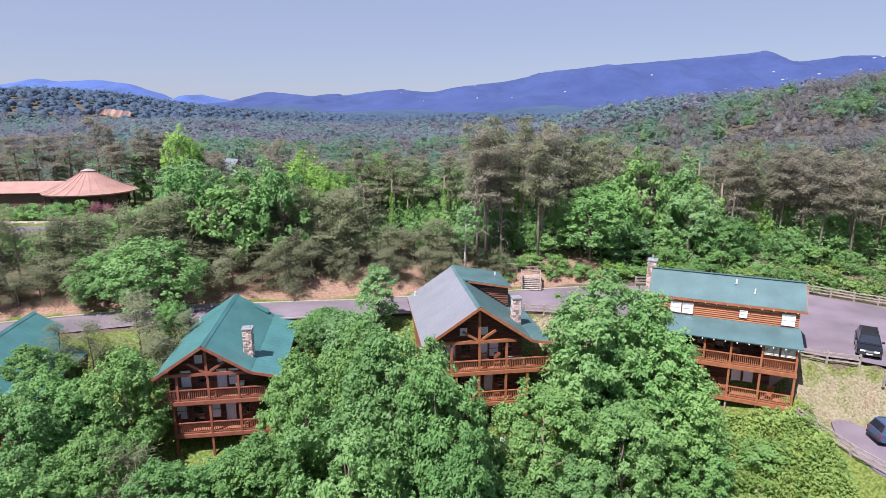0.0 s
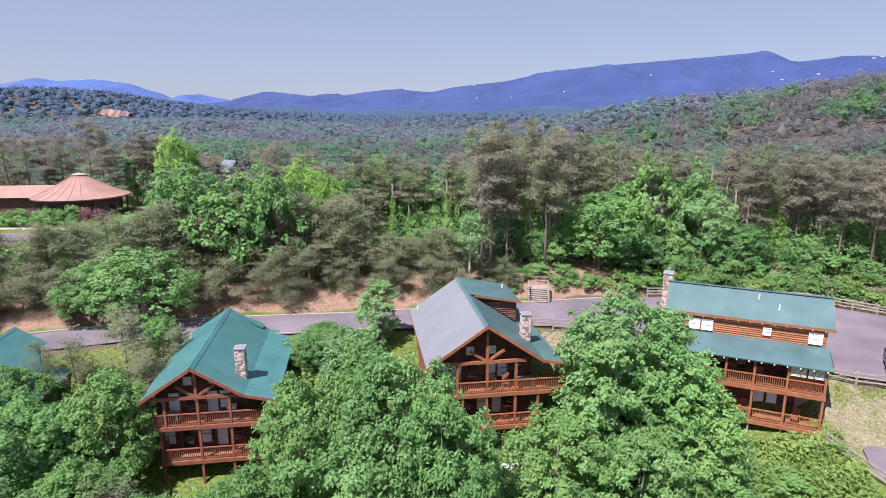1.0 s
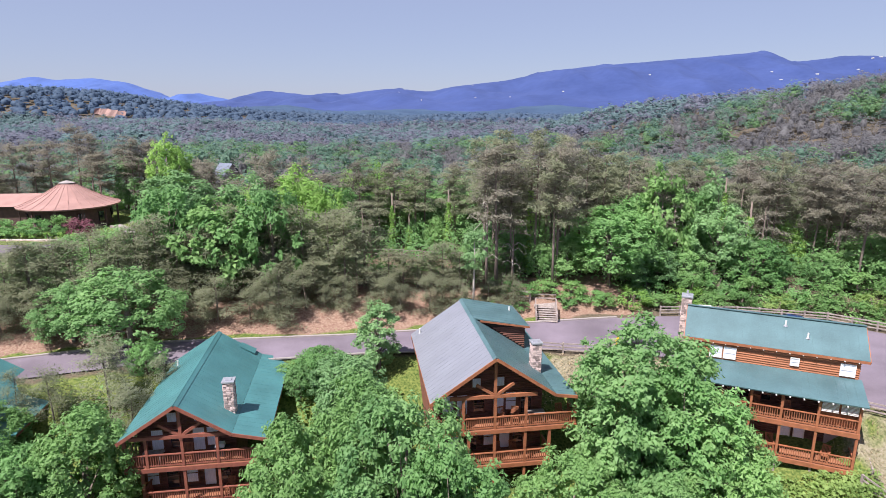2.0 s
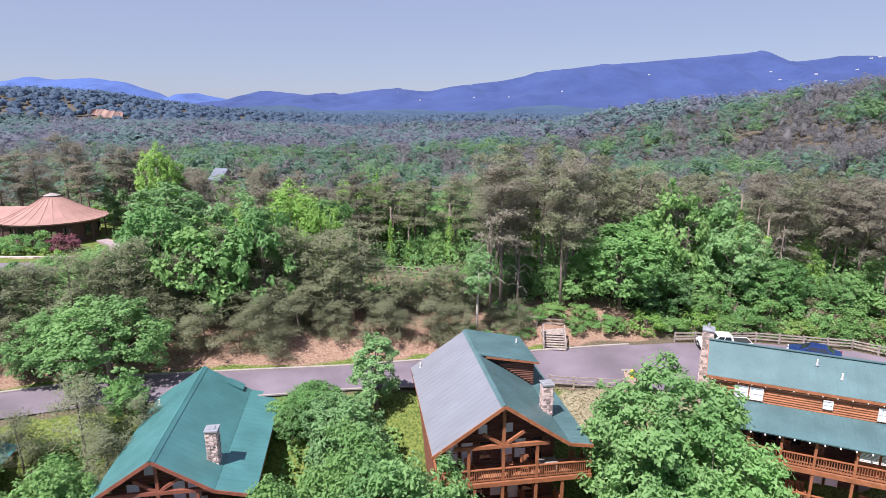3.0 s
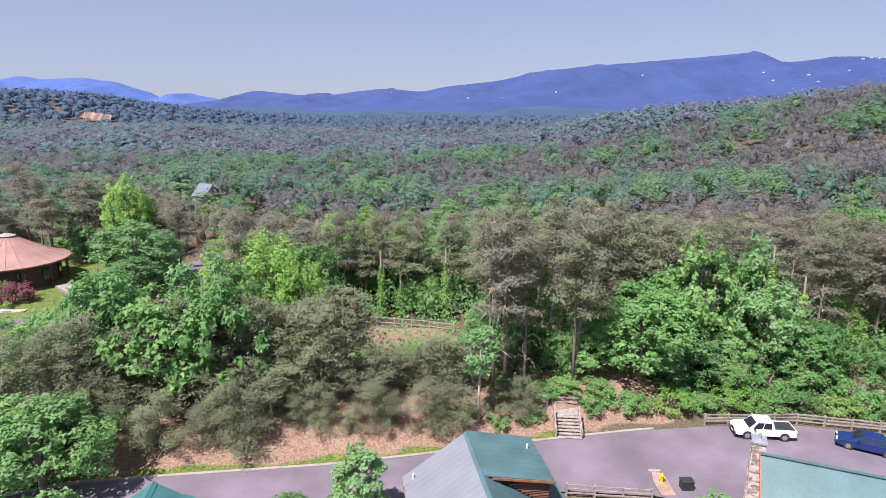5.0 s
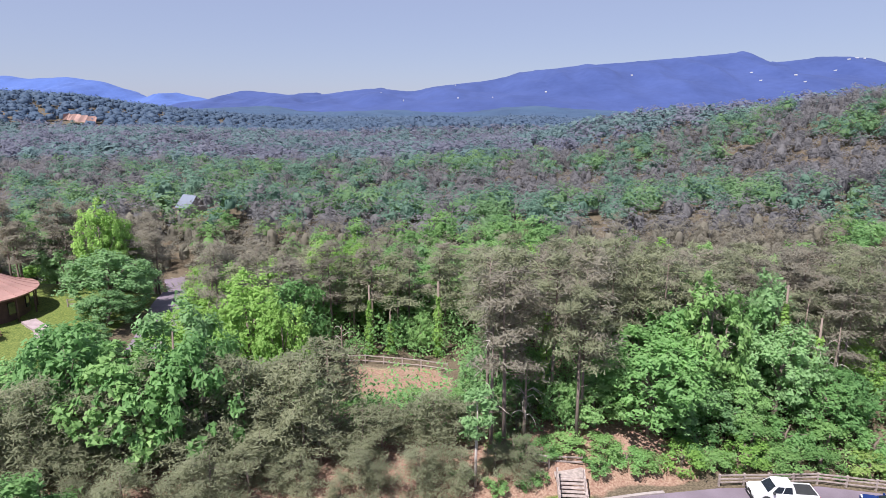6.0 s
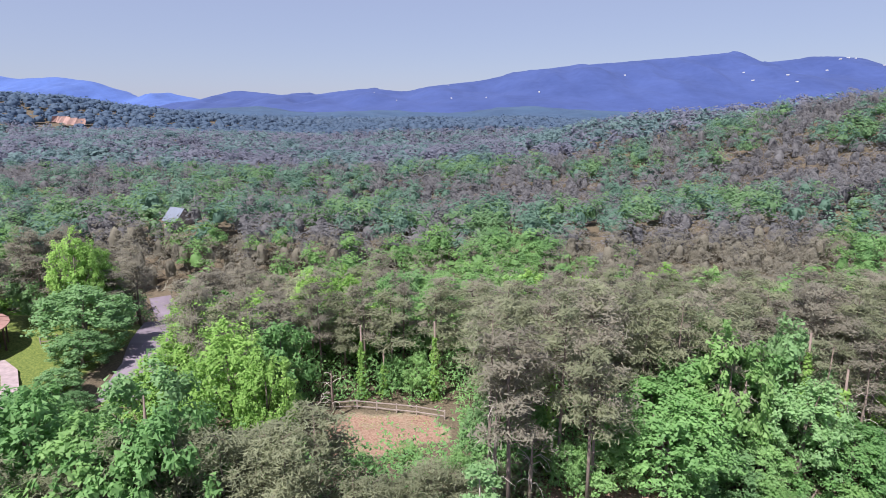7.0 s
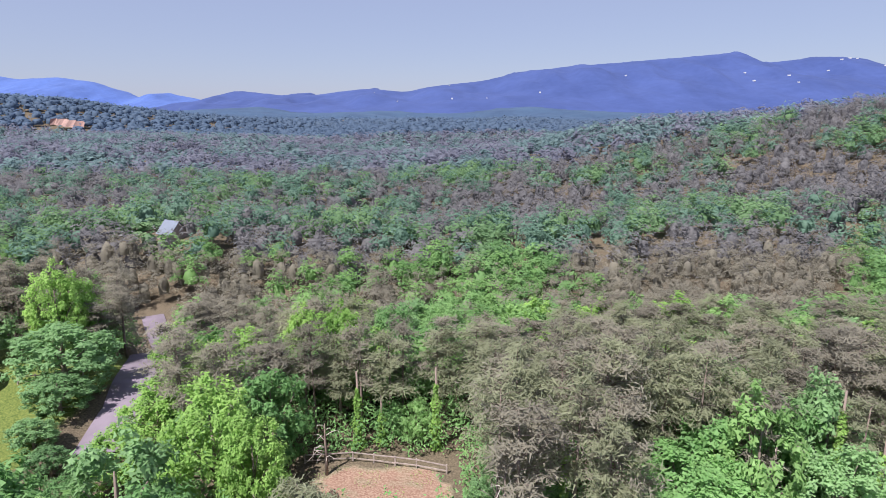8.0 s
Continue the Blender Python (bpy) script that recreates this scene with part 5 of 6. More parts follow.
# ---- round pavilion ----
def pavilion():
    p = thing("round_pavilion", -63.6, 106.5, 4.0, 0, "round pavilion with broad terracotta shingle roof, dark walls", "pavilion")
    n = 24
    rings = ((7.7, 3.5), (6.9, 3.72), (5.3, 4.4), (3.3, 5.5), (1.1, 6.85))
    seg = lambda r, z, k: (r * math.cos(k * math.tau / n), r * math.sin(k * math.tau / n), z)
    base = Mesh()
    for (r0, z0), (r1, z1) in zip(rings[:-1], rings[1:]):
        for k in range(n):
            base.add([seg(r0, z0, k), seg(r0, z0, k + 1), seg(r1, z1, k + 1), seg(r1, z1, k)], [(0, 1, 2, 3)])
    base.add([seg(7.7, 3.5, k) for k in range(n)] + [seg(7.6, 3.28, k) for k in range(n)], [(k, k + n, (k + 1) % n + n, (k + 1) % n) for k in range(n)])
    base.add([seg(7.6, 3.28, k) for k in range(n)] + [seg(6.1, 3.4, k) for k in range(n)], [(k, k + n, (k + 1) % n + n, (k + 1) % n) for k in range(n)])
    roof = part("roof", base, M_PAVROOF, p, "bell-shaped terracotta shingle roof")
    rib = Mesh()
    for (r0, z0), (r1, z1) in zip(rings[:-1], rings[1:]):
        rib.beam((r0, 0, z0 + .03), (r1, 0, z1 + .03), .12, .05)
    rib_me = mesh_data("hip", rib, M_PAVROOF)
    for k in range(n):
        part("hip", rib_me, M_PAVROOF, roof).rotation_euler = (0, 0, k * math.tau / n)
    cup = part("cupola", Mesh().tube([(0, 0, 6.7), (0, 0, 7.0), (0, 0, 7.02), (0, 0, 7.4)], [1.1, 1.05, 1.25, .1], 16), M_CONC, roof, "pale capped cupola")
    part("wall", Mesh().tube([(0, 0, -.5), (0, 0, 3.5)], [6.2, 6.2], 24), M_PAVWALL, p, "dark brown boarded wall")
    for k in range(24):
        if k % 2:
            a = k * math.tau / 24
            q = Mesh().box(6.12, 6.3, -.5, .5, .9, 2.5)
            part("window", q, M_GLASS, p).rotation_euler = (0, 0, a)
    for k in range(12):
        a = (k + .5) * math.tau / 12
        part("post", Mesh().box(7.1, 7.28, -.1, .1, -.4, 3.45), M_PAVWALL, p).rotation_euler = (0, 0, a)
    w = thing("pavilion_wing", -74.5, 107.5, 4.0, 6, "low wing with terracotta shingle roof", "building")
    part("roof", Mesh().add([(-11, -4.5, 3.4), (8, -4.5, 3.4), (8, 4.5, 3.4), (-11, 4.5, 3.4), (-8, 0, 5.0), (7, 0, 5.0)], [(0, 1, 5, 4), (1, 2, 5), (2, 3, 4, 5), (3, 0, 4), (3, 2, 1, 0)]), M_PAVROOF, w)
    part("wall", Mesh().box(-10, 7, -3.7, 3.7, -.5, 3.38), M_PAVWALL, w)
    # stone terrace wall, stones one by one
    t = thing("terrace_wall", 0, 0, 0, 0, "low pale fieldstone terrace wall below a lawn", "wall")
    rnd = random.Random(3)
    part("wall_core", Mesh().box(-82, -53, 93.0, 93.5, 1.5, 4.15), M_MORTAR, t)
    for row in range(4):
        x = -82.0
        while x < -53.2:
            l_ = rnd.uniform(.5, 1.2)
            part("stone", Mesh().box(x + .02, min(x + l_, -53) - .02, 92.9 - rnd.uniform(0, .1), 93.02, 2.6 + row * .4, 2.98 + row * .4), M_STONE, t)
            x += l_
    return p


pavilion()


# ---- rail fences ----
def rail_fence(pts, label, rails=3, h=1.05, gap=2.5, material=None, zs=None, group="rail fences"):
    """Posts every gap metres along pts with rails between, following the ground."""
    material = material or M_GREYWOOD
    f = thing("rail_fence", pts[0][0], pts[0][1], 0, 0, label, "fence", group)
    o = Vector((pts[0][0], pts[0][1], 0))
    P = []
    for (ax, ay), (bx, by) in zip(pts[:-1], pts[1:]):
        n = max(1, round(math.hypot(bx - ax, by - ay) / gap))
        P += [(ax + (bx - ax) * i / n, ay + (by - ay) * i / n) for i in range(n)]
    P.append(pts[-1])
    V = [Vector((x, y, (float(height(x, y)) if zs is None else zs))) - o for x, y in P]
    for v in V:
        part("post", Mesh().box(v.x - .075, v.x + .075, v.y - .075, v.y + .075, v.z - .4, v.z + h + random.uniform(0, .1)), material, f)
    for a, b in zip(V[:-1], V[1:]):
        for k in range(rails):
            z = h * (.32 + .62 * k / max(1, rails - 1)) if rails > 1 else h * .8
            part("rail", Mesh().beam(a + Vector((0, -.06, z + random.uniform(-.04, .04))), b + Vector((0, -.06, z + random.uniform(-.04, .04))), .06, .12), material, f)
    return f


rail_fence([(24.2, 71.6), (33, 71.6), (42, 69.4), (49, 63.6), (58, 57), (70, 49)], "weathered grey rail fence along the parking lot")
rail_fence([(8.8, 61.3), (15.2, 60.6)], "weathered grey rail fence beside the cabin drive")
rail_fence([(32.4, 50.4), (34.0, 48.9), (36.2, 47.9)], "weathered grey rail fence above the dry slope")
rail_fence([(37.0, 45.9), (40.5, 44.6)], "weathered grey rail fence above the dry slope", zs=-.9)
rail_fence([(29.9, 45.5), (30.2, 43.4), (30.7, 40.0), (31.6, 37.2), (33, 34)], "weathered grey rail fence beside the lower drive", zs=-4.1)
rail_fence([(31.1, 46.2), (31.7, 47.4)], "short grey wooden gate beside the cabin porch", gap=1.4, rails=5, zs=-4.1)
rail_fence([(-14.2, 95.9), (-9, 96.2), (-2, 94.6), (1.2, 93.4)], "pale weathered two-rail fence closing the clearing", rails=2)
rail_fence([(9.4, 72.9), (5.6, 73.4)], "weathered rail fence at the head of the steps", rails=2)
rail_fence([(-53.5, 110.5), (-49.5, 111.5), (-46, 112)], "dark rail fence behind the pavilion lawn", rails=2)


# ---- wooden steps up the bank ----
def steps():
    s = thing("wooden_steps", 10.75, 69.15, 0, -6, "weathered grey wooden steps with rails up the clay bank", "steps")
    for i in range(7):
        part("tread", Mesh().box(-1.1, 1.1, i * .36, i * .36 + .34, .09 + i * .14, .14 + i * .14), M_GREYWOOD, s)
        part("riser", Mesh().box(-1.08, 1.08, i * .36 + .3, i * .36 + .335, -.03 + i * .14, .09 + i * .14), M_GREYWOOD, s)
    for x in (-1.14, 1.14):
        part("stringer", Mesh().beam((x, 0, .0), (x, 2.5, .98), .06, .3), M_GREYWOOD, s)
        for i in range(3):
            y = .1 + i * 1.15
            part("post", Mesh().box(x - .07, x + .07, y - .07, y + .07, y * .39 - .3, y * .39 + 1.05), M_GREYWOOD, s)
        for h in (.55, 1.05):
            part("handrail", Mesh().beam((x, .05, h - .05), (x, 2.45, h + .92), .07, .13), M_GREYWOOD, s)
    part("landing", Mesh().box(-1.3, 1.3, 2.5, 4.3, .96, 1.04), M_GREYWOOD, s)
    part("landing_rail", Mesh().beam((-1.3, 4.2, 1.95), (1.3, 4.2, 1.95), .07, .13).beam((-1.3, 4.2, 1.5), (1.3, 4.2, 1.5), .07, .13), M_GREYWOOD, s)


steps()


# ---- vehicles ----
def wheel(parent, x, y, r, w, side):
    ty = part("wheel", Mesh().tube([(x - w / 2, y, r), (x - w / 2 + .03, y, r), (x + w / 2 - .03, y, r), (x + w / 2, y, r)], [r * .9, r, r, r * .9], 18), M_TYRE, parent)
    xo = x + side * (w / 2 + .005)
    part("rim", Mesh().tube([(xo - side * .03, y, r), (xo, y, r), (xo + side * .012, y, r)], [r * .66, r * .64, r * .2], 14), M_RIM, ty)


def cabin_shape(m, W, y0, y1, z0, z1, ty0, ty1, tw):
    """A tapered greenhouse: base y0..y1 at z0, roof ty0..ty1 at z1, roof half-width tw."""
    w = W / 2
    return m.add([(-w, y0, z0), (w, y0, z0), (w, y1, z0), (-w, y1, z0), (-tw, ty0, z1), (tw, ty0, z1), (tw, ty1, z1), (-tw, ty1, z1)],
                 [(3, 2, 1, 0), (4, 5, 6, 7), (0, 1, 5, 4), (1, 2, 6, 5), (2, 3, 7, 6), (3, 0, 4, 7)])


def vehicle(name, label, cat, x, y, z, yaw, paint, kind):
    """Length along local y, nose at +y."""
    v = thing(name, x, y, z, yaw, label, cat, "parked vehicles")
    L, W, belt, top, r = {"pickup": (5.2, 1.82, 1.0, 1.68, .36), "sedan": (4.7, 1.8, .92, 1.45, .33), "suv": (4.6, 1.86, 1.08, 1.74, .37)}[kind]
    h = L / 2
    if kind == "pickup":
        prof = [(-h, .5), (-h, 1.0), (.1, 1.0), (.1, 1.02), (1.25, 1.04), (h - .25, .95), (h, .8), (h, .45), (h - .2, .36), (-h + .1, .4)]
        cab = (-.75, 1.55, .95, top, -.55, .75, .66)
    elif kind == "sedan":
        prof = [(-h, .5), (-h + .05, .92), (-h + .7, .98), (-1.1, .95), (.9, .95), (h - .4, .8), (h - .02, .66), (h, .4), (h - .2, .25), (-h + .15, .28)]
        cab = (-1.75, 1.25, .92, top, -.95, .35, .6)
    else:
        prof = [(-h, .5), (-h + .03, 1.05), (-1.0, 1.08), (.95, 1.08), (h - .45, .98), (h - .05, .82), (h, .42), (h - .2, .3), (-h + .15, .34)]
        cab = (-h + .06, 1.4, 1.05, top, -h + .4, .55, .68)
    w = W / 2
    n = len(prof)
    b = Mesh()
    ring = lambda sx, k: [(sx, py * (1 - k * .02), pz - (k * .03 if pz > .7 else -k * .02)) for py, pz in prof]
    xs = [(-w, 1), (-w + .07, 0), (w - .07, 0), (w, 1)]
    for (sx, k) in xs:
        b.v += ring(sx, k)
    for i in range(3):
        for j in range(n):
            a, c = i * n + j, i * n + (j + 1) % n
            b.f.append((a, c, c + n, a + n))
    b.f += [tuple(reversed(range(n))), tuple(range(3 * n, 4 * n))]
    part("body", b, paint, v)
    y0, y1, z0, z1, ty0, ty1, tw = cab
    part("cabin", cabin_shape(Mesh(), W - .12, y0, y1, z0, z1, ty0, ty1, tw), paint, v)
    # panes lie a little proud of the cabin's faces
    bw = (W - .12) / 2
    up = lambda a, c, t: tuple(p + (q - p) * t for p, q in zip(a, c))
    def pane(nm, A, B, C, D, t0=.12, t1=.86, s0=.05, s1=.95, push=(0, 0, 0)):
        lo, hi = (up(A, D, t0), up(B, C, t0)), (up(A, D, t1), up(B, C, t1))
        q = [up(*lo, s0), up(*lo, s1), up(*hi, s1), up(*hi, s0)]
        q = [tuple(a + p for a, p in zip(pt, push)) for pt in q]
        nrm = (Vector(q[1]) - Vector(q[0])).cross(Vector(q[3]) - Vector(q[0])).normalized() * .02
        part(nm, Mesh().add(q + [tuple(Vector(pt) - nrm) for pt in q], [(0, 1, 2, 3), (7, 6, 5, 4), (0, 4, 5, 1), (1, 5, 6, 2), (2, 6, 7, 3), (3, 7, 4, 0)]), M_GLASS, v)
    A, B, C, D = (bw, y1, z0), (-bw, y1, z0), (-tw, ty1, z1), (tw, ty1, z1)
    pane("windscreen", A, B, C, D, push=(0, .02, .01))
    pane("rear_window", (-bw, y0, z0), (bw, y0, z0), (tw, ty0, z1), (-tw, ty0, z1), push=(0, -.02, .01))
    for sgn in (-1, 1):
        for s0, s1 in (((.06, .4), (.44, .72), (.75, .95)) if kind == "suv" else ((.12, .48), (.52, .88))):
            a, b_ = (sgn * bw, y0, z0), (sgn * bw, y1, z0)
            c, d = (sgn * tw, ty1, z1), (sgn * tw, ty0, z1)
            if sgn > 0:
                pane("side_window", a, b_, c, d, .14, .84, s0, s1, (.015, 0, 0))
            else:
                pane("side_window", b_, a, d, c, .14, .84, 1 - s1, 1 - s0, (-.015, 0, 0))
        for yy in (h * .62, -h * .6):
            wheel(v, sgn * (w - .1), yy, r, .22, sgn)
            part("wheel_arch", Mesh().tube([(sgn * (w - .03), yy, r + .02), (sgn * (w + .012), yy, r + .02)], [r * 1.16, r * 1.16], 18), M_PLASTIC, v)
        part("headlight", Mesh().box(sgn * (w - .42) - .2, sgn * (w - .42) + .2, h - .1, h + .015, .62, .76), M_LAMP, v)
        part("taillight", Mesh().box(sgn * (w - .14) - .1, sgn * (w - .14) + .1, -h - .015, -h + .08, .72, .98), M_RED, v)
        part("mirror", Mesh().box(sgn * (w + .08) - .1, sgn * (w + .08) + .1, y1 - .55, y1 - .4, z0 + .1, z0 + .26), paint if kind != "pickup" else M_PLASTIC, v)
    part("bumper", Mesh().box(-w + .08, w - .08, h - .04, h + .06, .34, .54), M_PLASTIC if kind != "sedan" else paint, v)
    part("bumper", Mesh().box(-w + .08, w - .08, -h - .06, -h + .04, .38, .58), M_RIM if kind == "pickup" else M_PLASTIC, v)
    part("grille", Mesh().box(-w + .6, w - .6, h - .02, h + .03, .58, .76), M_RIM if kind == "suv" else M_PLASTIC, v)
    part("number_plate", Mesh().box(-.24, .24, h + .06, h + .075, .4, .5), M_TRIM, v)
    if kind == "pickup":
        part("bed_cover", Mesh().box(-w + .14, w - .14, -h + .1, -.82, .98, 1.03), M_PLASTIC, v, "black bed liner")
        part("bed_rail", Mesh().box(-w + .02, -w + .13, -h + .05, -.8, .99, 1.06).box(w - .13, w - .02, -h + .05, -.8, .99, 1.06), paint, v)
    if kind == "suv":
        part("roof_rail", Mesh().beam((-.6, -h + .5, top + .05), (-.6, .5, top + .05), .04).beam((.6, -h + .5, top + .05), (.6, .5, top + .05), .04), M_PLASTIC, v)
    return v


vehicle("pickup_truck", "white extended-cab pickup truck with dark bed, parked", "truck", 28.6, 69.6, .03, 82, M_WHITE, "pickup")
vehicle("sedan_car", "dark blue four-door sedan parked by the fence", "car", 36.6, 67.2, .03, 58, M_BLUE, "sedan")
vehicle("suv_car", "black sport utility car parked on the lot", "car", 38.7, 50.6, .03, 148, M_BLACK, "suv")
vehicle("suv_car", "slate blue sport utility car on the lower drive", "car", 36.0, 41.7, -3.95, -96, M_SLATE, "suv")


# ---- porch furniture ----
def rocking_chair():
    c = thing("rocking_chair", 0, 0, 0, 0, "wooden slat-back rocking chair on the deck", "chair", "porch rocking chairs")
    part("seat", Mesh().box(-.28, .28, -.26, .26, .4, .45), M_WOOD, c)
    back = part("backrest", Mesh().beam((-.26, .26, .43), (-.26, .44, 1.12), .05).beam((.26, .26, .43), (.26, .44, 1.12), .05).beam((-.26, .43, 1.08), (.26, .43, 1.08), .05, .1), M_WOOD, c)
    for i in range(5):
        part("slat", Mesh().beam((-.18 + i * .09, .28, .46), (-.18 + i * .09, .42, 1.05), .05, .02), M_WOOD, back)
    for x in (-.27, .27):
        for y in (-.22, .24):
            part("leg", Mesh().box(x - .025, x + .025, y - .025, y + .025, .06, .62 if y < 0 else .42), M_WOOD, c)
        part("armrest", Mesh().box(x - .05, x + .05, -.28, .32, .62, .65), M_WOOD, c)
        part("rocker", Mesh().beam((x, -.4, .07), (x, 0, .03), .05).beam((x, 0, .03), (x, .5, .09), .05), M_WOOD, c)
    return c


def on_cabin(cab, lx, ly, lz, yaw):
    return cab.matrix_basis @ pose(lx, ly, lz, 0, 0, yaw)


cab_long = [o for o in bpy.data.objects if o.name.startswith("log_cabin") and not o.parent and abs(o.location.x - 19.71) < .1][0]
chair = rocking_chair()
seats = [(cabin_mid, .9, 1.5, -.95, 10), (cabin_mid, 1.9, 1.4, -.95, -15), (cabin_mid, 5.6, 1.4, -.95, 5), (cabin_mid, -2.0, 1.6, -.95, 20), (cabin_mid, .6, 1.5, -3.95, 0), (cabin_mid, 1.9, 1.5, -3.95, 0),
         (cabin_west, -2.9, 1.3, -5.35, 25), (cabin_west, 3.0, 1.3, -5.35, -10), (cabin_west, .2, 1.4, -2.35, 0),
         (cab_long, 5.4, -1.6, -3.75, 8), (cab_long, 6.3, -1.6, -3.75, -10), (cab_long, 7.1, -1.4, -3.75, 5), (cab_long, 10.9, -1.6, -3.75, -20), (cab_long, 3.4, -1.3, -.65, 5), (cab_long, 5.7, -1.4, -.65, -12), (cab_long, 8.0, -1.4, -.65, 6)]
for k, (cab, lx, ly, lz, yw) in enumerate(seats):
    m = on_cabin(cab, lx, ly, lz, yw)
    if k == 0:
        chair.matrix_basis = m
    else:
        copy_thing(chair, m)


def deck_table(m, label):
    t = thing("deck_table", 0, 0, 0, 0, label, "table")
    for i in range(7):
        part("plank", Mesh().box(-.7, .7, -.42 + i * .12, -.31 + i * .12, .72, .76), M_GREYWOOD, t)
    for x in (-.6, .6):
        for y in (-.34, .34):
            part("leg", Mesh().box(x - .04, x + .04, y - .04, y + .04, 0, .72), M_GREYWOOD, t)
    t.matrix_basis = m


deck_table(on_cabin(cabin_mid, 3.6, 1.35, -.95, 0), "weathered slatted table on the cabin deck")
deck_table(on_cabin(cabin_west, -2.2, 1.3, -2.35, 0), "weathered slatted table on the cabin deck")


def grill(m):
    g = thing("gas_grill", 0, 0, 0, 0, "gas grill with pale lid on the deck", "grill")
    part("cart", Mesh().box(-.32, .32, -.24, .24, .1, .8), M_PLASTIC, g)
    part("lid", Mesh().add([(-.34, -.26, .8), (.34, -.26, .8), (.34, .26, .8), (-.34, .26, .8), (-.32, -.16, 1.05), (.32, -.16, 1.05), (.32, .2, 1.1), (-.32, .2, 1.1)],
                           [(3, 2, 1, 0), (4, 5, 6, 7), (0, 1, 5, 4), (1, 2, 6, 5), (2, 3, 7, 6), (3, 0, 4, 7)]), M_TRIM, g)
    for s in (-1, 1):
        part("side_shelf", Mesh().box(s * .52 - .18, s * .52 + .18, -.22, .22, .76, .8), M_PLASTIC, g)
        for y in (-.2, .2):
            part("leg", Mesh().box(s * .28 - .03, s * .28 + .03, y - .03, y + .03, 0, .12), M_PLASTIC, g)
    g.matrix_basis = m


grill(on_cabin(cabin_west, 2.5, 1.5, -2.35, 0))

# ---- hydrant, island, tank, bench ----
hy = thing("fire_hydrant", 16.7, 62.6, .05, 0, "yellow fire hydrant on a small island", "hydrant")
part("barrel", Mesh().tube([(0, 0, 0), (0, 0, .06), (0, 0, .08), (0, 0, .6)], [.2, .2, .13, .13], 12), M_YELLOW, hy)
part("bonnet", Mesh().tube([(0, 0, .6), (0, 0, .66), (0, 0, .8), (0, 0, .88)], [.18, .17, .1, .03], 12), M_YELLOW, hy)
for s in (-1, 1):
    part("outlet", Mesh().tube([(s * .1, 0, .45), (s * .24, 0, .45)], [.08, .08], 10), M_YELLOW, hy)
tagged(part("traffic_island", Mesh().slab([(16.1, 60.9, .12), (17.2, 60.9, .12), (17.3, 62.8, .12), (17.0, 64.0, .12), (16.4, 64.0, .12), (16.1, 62.8, .12)], .14), M_DIRT), "low clay-topped kerbed island in the lot", "island", kind="structure")
tagged(part("island_kerb", Mesh().box(16.2, 17.2, 64.0, 64.25, .0, .16), M_CONC), "pale concrete end of the island", "kerb", kind="structure")
gt = thing("propane_tank", 5.1, 47.3, float(height(5.1, 47.3)), 10, "pale horizontal propane tank below the cabin", "tank")
part("drum", Mesh().tube([(-.8, 0, .6), (-.65, 0, .6), (.65, 0, .6), (.8, 0, .6)], [.2, .42, .42, .2], 16), M_TRIM, gt)
for s in (-.45, .45):
    part("cradle", Mesh().box(s - .06, s + .06, -.3, .3, -.1, .3), M_CONC, gt)
bx = thing("utility_box", 18.4, 61.9, .02, 0, "black plastic utility box beside the hydrant", "box")
part("cabinet", Mesh().box(-.45, .45, -.35, .35, 0, .7), M_PLASTIC, bx)
part("lid", Mesh().box(-.49, .49, -.39, .39, .7, .76), M_PLASTIC, bx)


# ---- bare and vine-grown trunks ----
def dead_tree(x, y, top, seed, label, pale=False, lean=.0):
    rng = np.random.default_rng(seed)
    z = float(height(x, y))
    h = top - z
    t = thing("bare_tree", x, y, z, 0, label, "tree")
    m = Mesh()
    m.tube([(0, 0, -.6), (lean * .3, .1, h * .4), (lean, -.1, h * .75), (lean * 1.3, 0, h)], [.2, .16, .1, .03], 7)
    part("trunk", m, M_PALEBARK if pale else M_BARK, t, smooth=True)
    for i in range(14):
        a, q = rng.uniform(0, math.tau), rng.uniform(.3, .95)
        r = rng.uniform(.8, 2.2) * (1.15 - q * .6)
        c, s = math.cos(a), math.sin(a)
        part("branch", Mesh().tube([(lean * q, 0, h * q), (c * r * .5, s * r * .5, h * q + r * .35), (c * r, s * r, h * q + r * rng.uniform(-.3, .5)), (c * r * 1.25, s * r * 1.25, h * q - r * rng.uniform(0, .6))], [.05, .04, .025, .01], 4), M_PALEBARK, t, smooth=True)


for x, y, top, sd in ((4.4, 74.6, 14.2, 1), (7.6, 75.6, 9.5, 2), (29.0, 82.0, 11.5, 3), (37.6, 80.4, 9.5, 4), (40.2, 81.2, 11.0, 5), (-11.5, 93.8, 7.0, 6), (14.8, 80.6, 11, 7), (-24.5, 100, 9, 8), (19.5, 76.5, 8, 9)):
    dead_tree(x, y, top, sd, "bare grey tree with curving dead branches")


